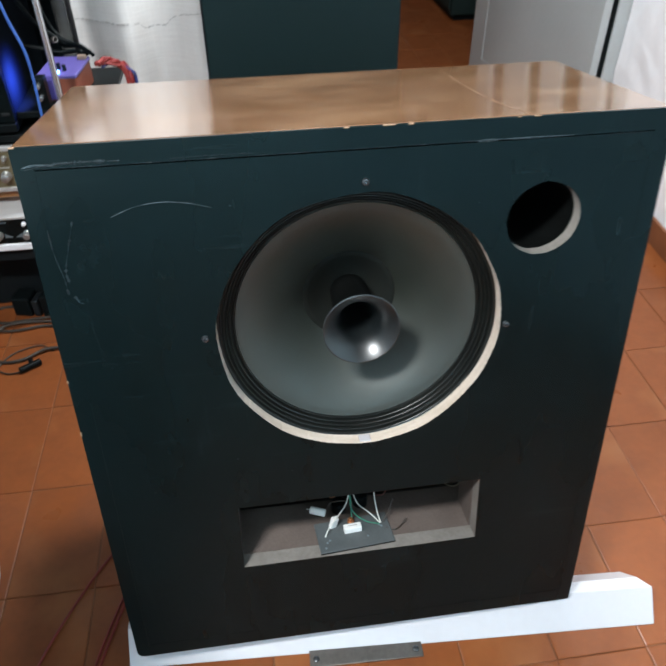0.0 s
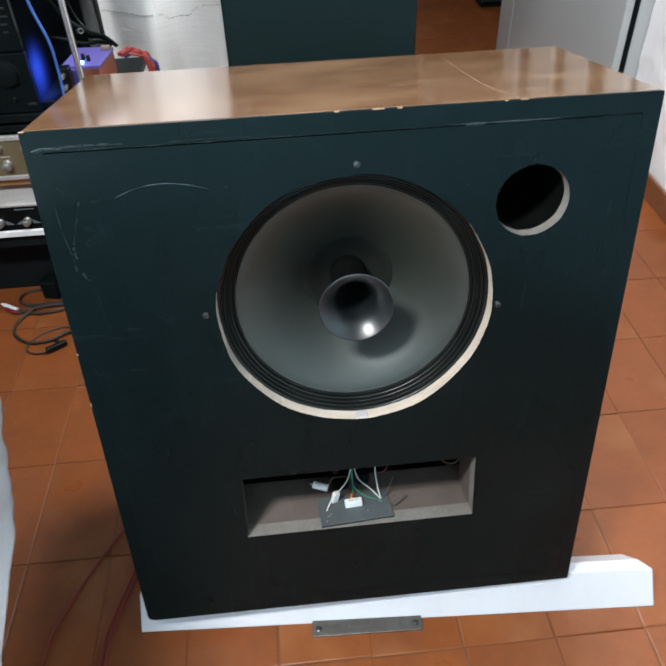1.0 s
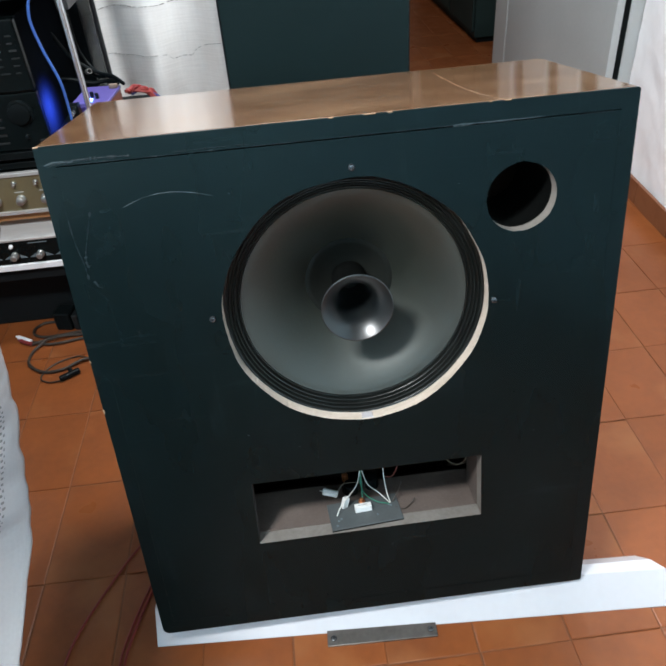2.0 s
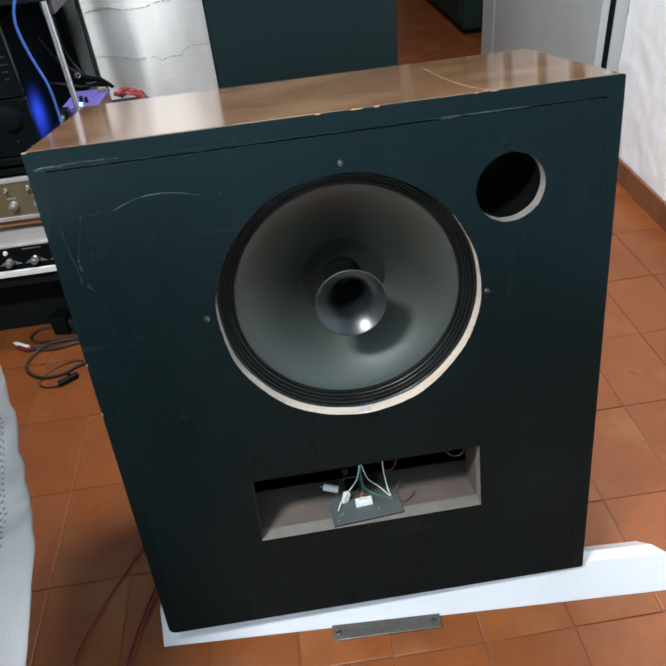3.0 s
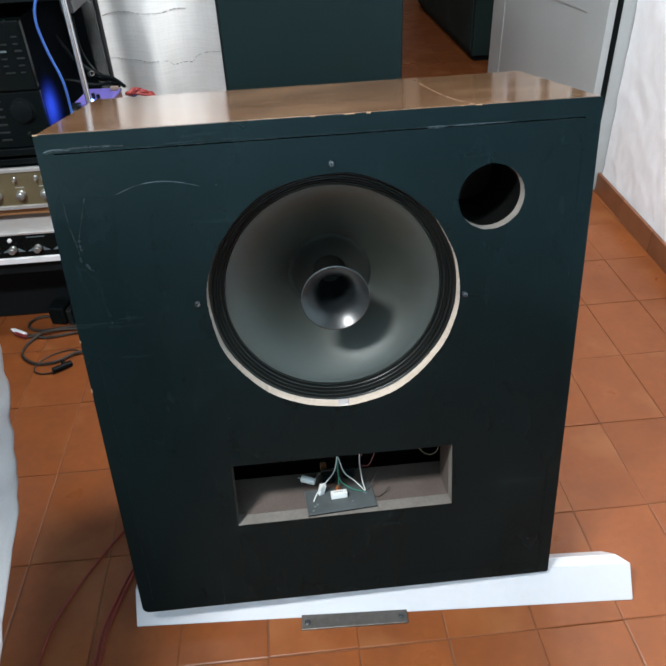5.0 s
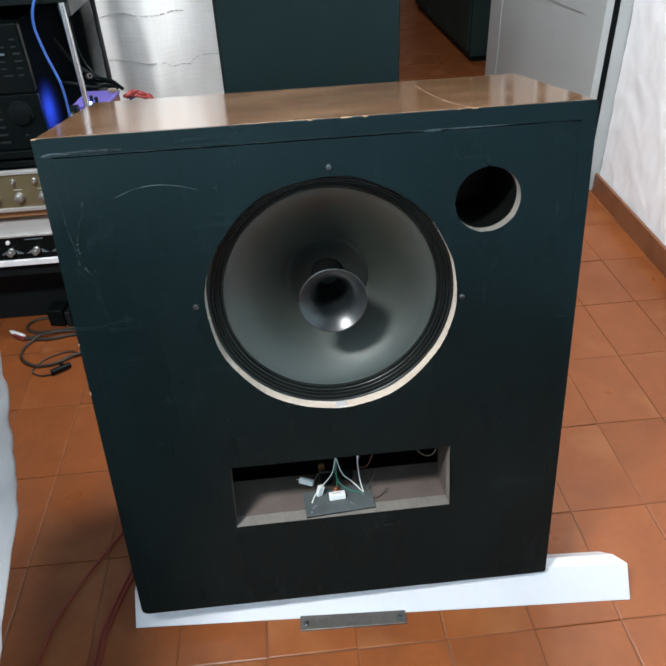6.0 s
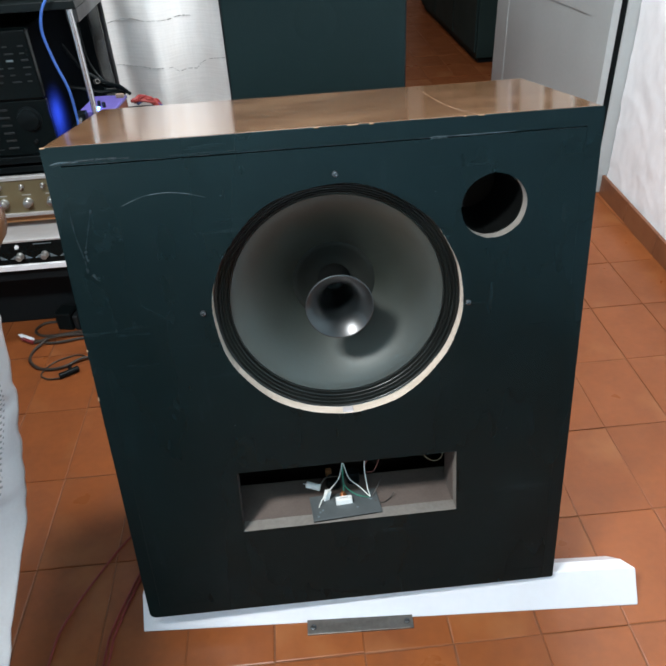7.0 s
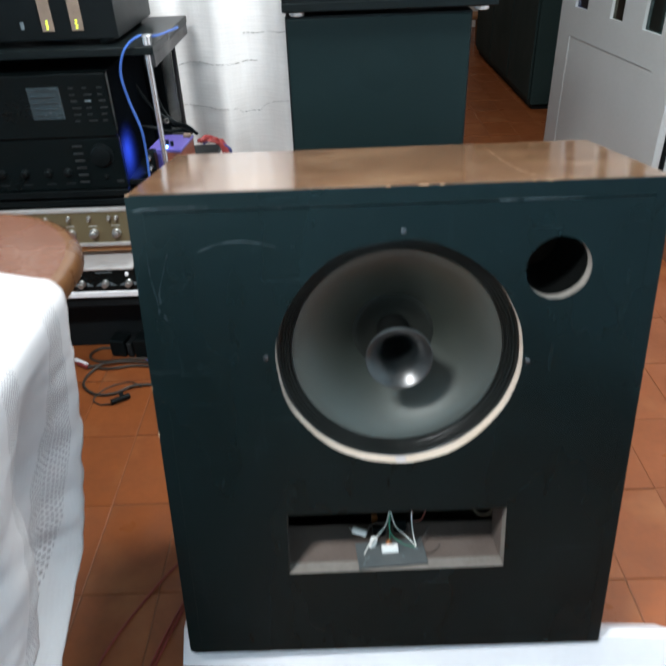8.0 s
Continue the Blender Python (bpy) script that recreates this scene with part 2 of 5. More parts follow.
M_TILE = material("terracotta_tile", (0.236, 0.069, 0.020), (0.184, 0.052, 0.0148), 9, 70, 0.36, 0.09, bump=0.10, bdist=0.0015,
                  tile_random=0.11, spec=0.35, stain=(0.262, 0.093, 0.032), stain_scale=6, stain_at=0.56)
M_GROUT = material("brown_grout", (0.19, 0.072, 0.030), (0.13, 0.050, 0.021), 30, 200, 0.9, 0.05, bump=0.4)
M_SKIRT = material("terracotta_skirting", (0.20, 0.078, 0.036), (0.16, 0.060, 0.027), 9, 80, 0.38, 0.08, bump=0.1, tile_random=0.1)
M_PLASTER = material("rough_white_plaster", (0.90, 0.89, 0.91), (0.85, 0.84, 0.86), 9, 50, 0.85, 0.05, bump=0.15, bdist=0.004)
M_WALL = material("white_wall_paint", (0.78, 0.78, 0.76), (0.72, 0.72, 0.70), 2, 60, 0.8, 0.05, bump=0.1)
# blue picked for the reflection in the black front, on walls never in view
M_WALLREAR = material("blue_bounce_wall", (0.61, 0.80, 0.90), (0.57, 0.75, 0.85), 2, 60, 0.85, 0.05, bump=0.1)
M_CEIL = material("white_ceiling", (0.62, 0.63, 0.62), (0.58, 0.59, 0.58), 2, 60, 0.9, 0.03, bump=0.05)
M_DOOR = material("white_door_enamel", (0.395, 0.412, 0.412), (0.355, 0.37, 0.37), 3, 70, 0.36, 0.08, bump=0.06)
M_GAP = material("black_gap_strip", (0.004, 0.006, 0.0065), (0.006, 0.008, 0.0085), 10, 100, 0.7, 0.1, spec=0.08)
M_CURTAIN = weave("cream_woven_curtain", (0.76, 0.74, 0.725), (0.69, 0.665, 0.645), 0.007)
M_THREAD = material("dark_thread", (0.19, 0.18, 0.17), (0.30, 0.285, 0.27), 60, 300, 0.9, 0.05)
M_CLOTH = weave("white_openwork_tablecloth", (0.51, 0.50, 0.505), (0.46, 0.45, 0.455), 0.0054, holes=True)
M_TABLE = material("polished_brown_table", (0.125, 0.052, 0.030), (0.095, 0.038, 0.021), 5, 60, 0.28, 0.06, bump=0.03, coat=0.3,
                   stretch=(1, 4, 1))
M_TABLEEDGE = material("worn_table_edge", (0.075, 0.032, 0.014), (0.13, 0.06, 0.022), 14, 80, 0.3, 0.08, bump=0.06)
M_GRILLE = material("dark_teal_grille_cloth", (0.0032, 0.0116, 0.0126), (0.0045, 0.0145, 0.0158), 3, 400, 0.6, 0.08, bump=0.25, spec=0.15)
M_DARKWOOD = material("near_black_wood", (0.006, 0.008, 0.009), (0.009, 0.011, 0.012), 4, 60, 0.5, 0.08, spec=0.08)
M_TEALWOOD = material("black_green_lacquer", (0.014, 0.026, 0.025), (0.018, 0.032, 0.031), 4, 60, 0.6, 0.08, spec=0.1)
M_BLACK = material("black_plastic", (0.0030, 0.0046, 0.0050), (0.0046, 0.0064, 0.0070), 6, 200, 0.36, 0.06, bump=0.05, spec=0.10)
M_CASEGREY = material("grey_black_sheet_steel", (0.0030, 0.0045, 0.0060), (0.0042, 0.0060, 0.0078), 6, 200, 0.92, 0.05, bump=0.05, spec=0.02)
M_BLACKGLOSS = material("gloss_black_fascia", (0.0028, 0.0048, 0.0052), (0.004, 0.0064, 0.0068), 6, 90, 0.18, 0.04, bump=0.0, spec=0.16)
M_SMOKE = material("black_glass_shelf", (0.005, 0.0075, 0.008), (0.0075, 0.0105, 0.011), 4, 60, 0.30, 0.03, bump=0.0, spec=0.08)
M_GOLD = material("bronze_fascia", (0.19, 0.155, 0.085), (0.155, 0.125, 0.07), 6, 200, 0.42, 0.06, metal=0.35, bump=0.05)
M_SILVER = material("brushed_silver", (0.62, 0.61, 0.60), (0.52, 0.51, 0.50), 10, 150, 0.38, 0.06, metal=0.55, bump=0.05,
                    stretch=(0.3, 1, 8))
M_KNOB = material("turned_metal", (0.40, 0.40, 0.39), (0.31, 0.31, 0.30), 20, 150, 0.32, 0.05, metal=0.8, bump=0.02)
M_WHITEPL = material("white_plastic", (0.78, 0.78, 0.80), (0.7, 0.7, 0.72), 10, 100, 0.4, 0.05)
M_SHELFWOOD = material("orange_brown_wood", (0.36, 0.18, 0.075), (0.27, 0.125, 0.05), 8, 60, 0.45, 0.08, stretch=(0.4, 4, 4))
M_DIMPRINT = material("dim_print", (0.0075, 0.0100, 0.0115), (0.004, 0.0055, 0.006), 90, 200, 0.5, 0.1)
M_GREYLABEL = material("grey_blue_print", (0.13, 0.165, 0.18), (0.09, 0.115, 0.13), 20, 100, 0.5, 0.1)
M_DISPLAY = material("unlit_display", (0.022, 0.034, 0.040), (0.03, 0.044, 0.05), 30, 200, 0.25, 0.05)
M_TAN = material("tan_meter_scale", (0.22, 0.155, 0.115), (0.16, 0.115, 0.085), 30, 150, 0.6, 0.08)
M_YELLOW = glow("yellow_segment_light", (0.75, 0.9, 0.05), 1.0)
M_BLUELED = glow("blue_led", (0.10, 0.30, 1.0), 30.0)
M_PURPLE = material("frosted_purple_acrylic", (0.135, 0.11, 0.36), (0.10, 0.08, 0.29), 8, 90, 0.3, 0.05)
M_BOXWOOD = material("red_brown_box_side", (0.25, 0.075, 0.045), (0.19, 0.055, 0.03), 12, 80, 0.4, 0.08)
M_REDCLOTH = material("red_cable", (0.19, 0.015, 0.014), (0.13, 0.010, 0.010), 30, 200, 0.45, 0.08)
M_DARKRED = material("dark_red_cable", (0.24, 0.030, 0.024), (0.17, 0.02, 0.018), 30, 200, 0.5, 0.08)
M_BLUECABLE = material("blue_cable", (0.035, 0.11, 0.38), (0.03, 0.085, 0.31), 30, 200, 0.4, 0.08)
M_DARKBLUE = material("dark_blue_cable", (0.025, 0.04, 0.15), (0.018, 0.03, 0.11), 30, 200, 0.45, 0.08)
M_BLACKCABLE = material("black_cable", (0.025, 0.018, 0.014), (0.04, 0.03, 0.022), 30, 200, 0.5, 0.08)
M_PCB = material("grey_circuit_board", (0.065, 0.075, 0.078), (0.085, 0.095, 0.098), 25, 200, 0.55, 0.1, bump=0.1)
M_CERAMIC = material("white_ceramic", (0.80, 0.80, 0.78), (0.7, 0.7, 0.68), 40, 200, 0.5, 0.1)
M_COPPER = material("copper_winding", (0.50, 0.22, 0.09), (0.35, 0.14, 0.06), 60, 250, 0.35, 0.08, metal=0.7)
M_GREENWIRE = material("green_wire", (0.03, 0.20, 0.13), (0.02, 0.14, 0.09), 40, 200, 0.45, 0.08)
M_WHITEWIRE = material("white_wire", (0.66, 0.66, 0.62), (0.55, 0.55, 0.5), 40, 200, 0.45, 0.08)
M_YELLOWWIRE = material("olive_yellow_wire", (0.15, 0.14, 0.10), (0.10, 0.095, 0.065), 40, 200, 0.45, 0.08)
M_REDWIRE = material("red_brown_wire", (0.16, 0.04, 0.03), (0.1, 0.03, 0.025), 40, 200, 0.45, 0.08)
M_PANES = [glass("blue_glass", (0.04, 0.055, 0.14)), glass("olive_glass", (0.075, 0.075, 0.04)), glass("green_glass", (0.03, 0.075, 0.075))]
M_LAMPSHADE = material("lamp_housing", (0.8, 0.8, 0.8), None, 5, 60, 0.5)


# ---------------------------------------------------------------- mesh helpers
def link(name, bm, mat, parent=None, label="", smooth=False):
    me = bpy.data.meshes.new(name)
    bmesh.ops.recalc_face_normals(bm, faces=bm.faces)
    if smooth:
        for f in bm.faces:
            f.smooth = True
    bm.to_mesh(me)
    bm.free()
    for mm in (mat if isinstance(mat, (list, tuple)) else [mat]):
        me.materials.append(mm)
    if smooth:
        me.set_sharp_from_angle(angle=radians(42))
    ob = new(name, me)
    if parent:
        ob.parent = parent
    if label:
        tagged(ob, label)
    return ob


part = link


def thing(name, label, category, m=None, group="", kind=""):
    ob = new(name)
    ob.empty_display_size = 0.05
    if m is not None:
        ob.matrix_world = m
    return tagged(ob, label, category, group, kind)


def structure(ob, label, category):
    return tagged(ob, label, category, kind="structure")


def box(bm, x0, x1, y0, y1, z0, z1, bevel=0.0, seg=2, mat=0):
    r = bmesh.ops.create_cube(bm, size=1, matrix=Matrix.LocRotScale(((x0 + x1) / 2, (y0 + y1) / 2, (z0 + z1) / 2), None,
                                                                  (abs(x1 - x0), abs(y1 - y0), abs(z1 - z0))))
    vs = r["verts"]
    fs = {f for v in vs for f in v.link_faces}
    for f in fs:
        f.material_index = mat
    if bevel:
        es = list({e for v in vs for e in v.link_edges})
        bmesh.ops.bevel(bm, geom=es, offset=bevel, segments=seg, affect="EDGES", profile=0.5)
    return bm


def boxed(*a, **k):
    return box(bmesh.new(), *a, **k)


def lathe(bm, profile, n=48, m=None, closed=False):
    """Spins (radius, height) points about z."""
    rings = []
    for r, z in profile:
        if r < 1e-6:
            rings.append([bm.verts.new((0, 0, z))])
        else:
            rings.append([bm.verts.new((r * math.cos(2 * math.pi * i / n), r * math.sin(2 * math.pi * i / n), z)) for i in range(n)])
    pairs = list(zip(rings, rings[1:])) + ([(rings[-1], rings[0])] if closed else [])
    for a, b in pairs:
        for i in range(n):
            j = (i + 1) % n
            q = [a[i % len(a)], a[j % len(a)], b[j % len(b)], b[i % len(b)]]
            q = list(dict.fromkeys(q))
            if len(q) > 2:
                bm.faces.new(q)
    if m is not None:
        bmesh.ops.transform(bm, matrix=m, verts=[v for ring in rings for v in ring])
    return bm


def rod(bm, a, b, r, n=16, bevel=0.0):
    a, b = Vector(a), Vector(b)
    h = (b - a).length
    e = min(bevel or r * 0.15, h / 3)
    m = Matrix.Translation(a) @ (b - a).to_track_quat("Z", "Y").to_matrix().to_4x4()
    return lathe(bm, [(0, 0), (r - e, 0), (r, e), (r, h - e), (r - e, h), (0, h)], n, m)


def catmull(pts, k=8):
    pts = [Vector(p) for p in pts]
    p = [pts[0] * 2 - pts[1]] + pts + [pts[-1] * 2 - pts[-2]]
    out = []
    for i in range(1, len(p) - 2):
        for s in range(k):
            t = s / k
            out.append(0.5 * ((2 * p[i]) + (p[i + 1] - p[i - 1]) * t + (2 * p[i - 1] - 5 * p[i] + 4 * p[i + 1] - p[i + 2]) * t * t
                              + (3 * p[i] - p[i - 1] - 3 * p[i + 1] + p[i + 2]) * t ** 3))
    return out + [pts[-1]]


def cable(bm, pts, r, n=8, k=8):
    """A round cable through the points."""
    line = catmull(pts, k)
    rings, side = [], Vector((0, 0, 1))
    for i, p in enumerate(line):
        t = (line[min(i + 1, len(line) - 1)] - line[max(i - 1, 0)]).normalized()
        u = side - t * side.dot(t)
        if u.length < 1e-3:
            u = Vector((1, 0, 0)) - t * t.x
        u.normalize()
        side = u
        w = t.cross(u)
        rings.append([bm.verts.new(p + r * (u * math.cos(2 * math.pi * j / n) + w * math.sin(2 * math.pi * j / n))) for j in range(n)])
    for a, b in zip(rings, rings[1:]):
        for j in range(n):
            bm.faces.new((a[j], a[(j + 1) % n], b[(j + 1) % n], b[j]))
    bm.faces.new(rings[0])
    bm.faces.new(rings[-1])
    return bm


def prism(bm, outline, y0, y1):
    """An outline in x and z, drawn out along y."""
    a = [bm.verts.new((x, y0, z)) for x, z in outline]
    b = [bm.verts.new((x, y1, z)) for x, z in outline]
    bm.faces.new(a)
    bm.faces.new(b)
    for i in range(len(a)):
        j = (i + 1) % len(a)
        bm.faces.new((a[i], a[j], b[j], b[i]))
    return bm


def sheet(name, fn, nu, nv, mat, thick=0.0, parent=None, label="", size=(1, 1)):
    """A surface fn(u, v) with u and v from 0 to 1, its UVs in metres."""
    bm = bmesh.new()
    uvl = bm.loops.layers.uv.new("UVMap")
    g = [[bm.verts.new(fn(i / nu, j / nv)) for j in range(nv + 1)] for i in range(nu + 1)]
    for i in range(nu):
        for j in range(nv):
            f = bm.faces.new((g[i][j], g[i + 1][j], g[i + 1][j + 1], g[i][j + 1]))
            for lp, (a, b) in zip(f.loops, ((i, j), (i + 1, j), (i + 1, j + 1), (i, j + 1))):
                lp[uvl].uv = (a / nu * size[0], b / nv * size[1])
    ob = link(name, bm, mat, parent, label, smooth=True)
    if thick:
        md = ob.modifiers.new("thickness", "SOLIDIFY")
        md.thickness = thick
    return ob


def holed_panel(outer, holes, y0, y1):
    """A flat panel in x and z with openings through it, from y0 to y1, as a mesh."""
    cu = bpy.data.curves.new("panel", "CURVE")
    cu.dimensions, cu.fill_mode, cu.extrude = "2D", "BOTH", abs(y1 - y0) / 2
    for loop in [outer] + holes:
        sp = cu.splines.new("POLY")
        sp.points.add(len(loop) - 1)
        for p, (x, z) in zip(sp.points, loop):
            p.co = (x, z, 0, 1)
        sp.use_cyclic_u = True
    ob = bpy.data.objects.new("panel", cu)
    scene.collection.objects.link(ob)
    me = bpy.data.meshes.new_from_object(ob)
    bpy.data.objects.remove(ob)
    bpy.data.curves.remove(cu)
    bm = bmesh.new()
    bm.from_mesh(me)
    bpy.data.meshes.remove(me)
    bmesh.ops.remove_doubles(bm, verts=bm.verts, dist=1e-5)
    for f in bm.faces:
        f.smooth = False
    bmesh.ops.transform(bm, matrix=Matrix.Translation((0, (y0 + y1) / 2, 0)) @ Matrix.Rotation(radians(90), 4, "X"), verts=bm.verts)
    bmesh.ops.recalc_face_normals(bm, faces=bm.faces)
    return bm


def circle(cx, cz, r, n=96, jitter=0.0):
    out = []
    for a in (2 * math.pi * i / n for i in range(n)):
        c, s = math.cos(a), math.sin(a)
        q = r + jitter * (noise.noise((3 * c, 3 * s, r * 50)) + 0.30 * noise.noise((34 * c, 34 * s, r * 50)))
        out.append((cx + q * c, cz + q * s))
    return out


def rounded_rect(x0, x1, z0, z1, r, n=5):
    out = []
    for cx, cz, a0 in ((x1 - r, z1 - r, 0), (x0 + r, z1 - r, 90), (x0 + r, z0 + r, 180), (x1 - r, z0 + r, 270)):
        for i in range(n + 1):
            a = radians(a0 + 90 * i / n)
            out.append((cx + r * math.cos(a), cz + r * math.sin(a)))
    return out


# ---------------------------------------------------------------- room
WALL = pose(1.116, 0.996, 0, 0, 0, -2.25)


def rough_wall(name, m, length0, length1, height, label):
    """A hand-plastered wall with thickness, its lumpy face at x = 0 of its own frame."""
    def face(u, v):
        y, z = length0 + u * (length1 - length0), v * height
        wy, wz = y + 0.05 * noise.noise((1, y * 5, z * 5)), z + 0.05 * noise.noise((2, y * 5, z * 5))
        lump = noise.noise((0.0, wy * 12, wz * 12)) * 0.0030 + noise.noise((5.0, y * 24, z * 24)) * 0.0013
        ridge = abs(noise.noise((9.0, wy * 7, wz * 7)))
        return m @ Vector((0.009 - lump - 0.0012 * max(0, 0.16 - ridge) / 0.16, y, z))
    ob = sheet(name, face, 230, 250, M_PLASTER)
    bm = bmesh.new()
    box(bm, 0.026, 0.14, length0, length1, 0, height)
    bmesh.ops.transform(bm, matrix=m, verts=bm.verts)
    link("wall_core", bm, M_WALL, ob)
    return structure(ob, label, "wall")


rough_wall("wall_right", WALL, -1.0, 0.656, 2.7, "rough hand-plastered white wall above a tile skirting")
wall_r2 = boxed(0.0, 0.14, -4.05, -1.0, 0, 2.7)
bmesh.ops.transform(wall_r2, matrix=WALL, verts=wall_r2.verts)
structure(link("wall_right_rear", wall_r2, M_WALLREAR), "unseen wall beyond the plaster, tinted blue for its bounce", "wall")

skirt = thing("baseboard", "brown terracotta tile skirting along the plaster wall", "skirting", WALL, kind="structure")
for i in range(14):
    y1 = 0.650 - i * 0.243
    part("tile", boxed(-0.013, -0.001, y1 - 0.239, y1, -0.003, 0.076, 0.002), M_SKIRT, skirt)

# the wall with the doorway, and what closes the place behind the camera
FAR = 1.70
wall_far = bmesh.new()
box(wall_far, -3.5, 0.22, FAR, FAR + 0.12, 0, 2.7)
box(wall_far, 0.22, 1.05, FAR, FAR + 0.12, 2.08, 2.7)
box(wall_far, 1.115, 1.45, FAR, FAR + 0.12, 0, 2.7)
structure(link("wall_far", wall_far, M_WALL), "white painted wall with an open doorway", "wall")
# unseen walls, placed and tinted as a bluish reflector for the cabinet front
structure(link("wall_left", boxed(-3.62, -3.5, -3.0, FAR + 0.12, 0, 2.7), M_WALLREAR), "unseen closing wall, tinted blue to colour the reflections", "wall")
structure(link("wall_back", boxed(-3.62, 1.5, -3.12, -3.0, 0, 2.7), M_WALLREAR), "unseen closing wall, tinted blue to colour the reflections", "wall")
structure(link("ceiling", boxed(-3.7, 2.4, -3.2, 7.0, 2.7, 2.8), M_CEIL), "plain white ceiling", "ceiling")
corr = bmesh.new()
box(corr, -0.55, -0.43, FAR + 0.12, 6.6, 0, 2.7)
box(corr, 2.1, 2.22, FAR + 0.12, 6.6, 0, 2.7)
box(corr, -0.55, 2.22, 6.5, 6.62, 0, 2.7)
box(corr, 1.45, 2.22, FAR, FAR + 0.12, 0, 2.7)
structure(link("wall_corridor", corr, M_WALL), "plain walls of the dim room beyond the doorway", "wall")

# door frame
frame_bm = bmesh.new()
box(frame_bm, 1.107, 1.156, 1.655, 1.70, 0, 2.14, 0.004)
structure(link("trim", frame_bm, M_DOOR), "white enamelled door casing beside the plaster wall", "door casing")
# black strip in place of the dark gap between jamb and casing
structure(link("trim", boxed(1.068, 1.107, 1.657, 1.80, 0, 2.14), M_GAP), "black strip standing in for the gap in the door frame", "seal")
structure(link("trim", boxed(1.052, 1.068, 1.664, 1.80, 0, 2.14, 0.004), M_DOOR), "white enamelled door jamb", "door jamb")
structure(link("trim", boxed(0.18, 0.22, 1.68, 1.80, 0, 2.14, 0.004), M_DOOR), "white enamelled door jamb", "door jamb")
structure(link("trim", boxed(0.22, 1.052, 1.68, 1.80, 2.08, 2.14, 0.004), M_DOOR), "white enamelled door head", "door frame")


def door_leaf():
    """A panelled door that stands open, with three tall panes above the lower panel; x runs from the hinge."""
    d = thing("door_1", "open white enamelled door with narrow coloured panes over a recessed panel", "door",
              pose(1.045, 1.625, 0.008, 0, 0, 90 + 6.1), kind="structure")
    W, T = 0.95, 0.027
    lites = [(0.115, 0.245), (0.395, 0.495), (0.695, 0.815)]
    hole = [[(a, 0.73), (b, 0.73), (b, 1.92), (a, 1.92)] for a, b in lites]
    low = [[(0.135, 0.14), (0.83, 0.14), (0.83, 0.615), (0.135, 0.615)]]
    bm = holed_panel([(0, 0), (W, 0), (W, 2.05), (0, 2.05)], hole + low, -T, 0)
    part("leaf", bm, M_DOOR, d)
    pan = bmesh.new()
    box(pan, 0.1352, 0.8298, -T + 0.0025, -0.0025, 0.1402, 0.6148, 0.0010, 1)
    part("panel", pan, M_DOOR, d)
    for (a, b), g in zip(lites, (2, 1, 0)):
        p = part("pane", boxed(a + 0.001, b - 0.001, -T / 2 - 0.002, -T / 2 + 0.002, 0.731, 1.919), M_PANES[g], d)
        p.visible_shadow = False
    hw = bmesh.new()
    rod(hw, (W - 0.06, 0.0, 1.02), (W - 0.06, 0.05, 1.02), 0.009)
    rod(hw, (W - 0.06, 0.045, 1.02), (W - 0.17, 0.045, 1.02), 0.008)
    part("door_handle", hw, M_CHROME, d, "chrome lever handle", True)


door_leaf()

# curtain with two stitched seams
CUR = 1.47


def curtain_y(x, z):
    return CUR + 0.024 * math.sin(x * 31 + 4.9 + 0.25 * math.sin(z * 1.7)) + 0.004 * math.sin(x * 71 + 1.3 + 0.5 * z) \
        + 0.012 * noise.noise((x * 6, 0, z * 1.5))


def curtain_at(u, v):
    x, z = -1.75 + u * 1.85, 0.02 + v * 2.35
    return Vector((x, curtain_y(x, z), z))


curtain = thing("curtain", "cream woven curtain hanging in soft folds with dark stitched seams", "curtain")
sheet("cloth", curtain_at, 260, 50, M_CURTAIN, 0.002, curtain, size=(1.85, 2.35))
SEAMS = (((-0.62, 0.640), (-0.45, 0.629), (-0.375, 0.625), (-0.362, 0.609), (-0.307, 0.611), (-0.291, 0.629), (-0.231, 0.647), (-0.10, 0.65)),
         ((-0.80, 0.742), (-0.55, 0.752), (-0.50, 0.766), (-0.388, 0.757), (-0.30, 0.762)),
         ((-0.34, 0.838), (-0.27, 0.842), (-0.19, 0.848), (-0.05, 0.846)))
for k, run_of_points in enumerate(SEAMS):
    # stitches of uneven length with gaps between
    random.seed(70 + k)
    xs, zs = zip(*run_of_points)
    stitches, x = bmesh.new(), xs[0]
    while x < xs[-1]:
        ln = random.uniform(0.005, 0.014)
        run = [(q, curtain_y(q, z0) - 0.0030, z0 + 0.0015 * math.sin(q * 90)) for q, z0 in ((v, float(np.interp(v, xs, zs))) for v in (x, x + ln / 2, x + ln))]
        cable(stitches, run, 0.0013 * random.uniform(0.4, 1.0), 5, 2)
        x += ln + random.uniform(0.0015, 0.005) * (3 if random.random() < 0.15 else 1)
    part("seam", stitches, M_THREAD, curtain, "dark stitched thread")
rail = bmesh.new()
rod(rail, (-1.9, CUR, 2.40), (0.15, CUR, 2.40), 0.012)
for x in (-1.85, 0.1):
    rod(rail, (x, CUR, 2.40), (x, FAR + 0.01, 2.40), 0.007)
part("rail", rail, M_CHROME, curtain, "metal curtain rail")

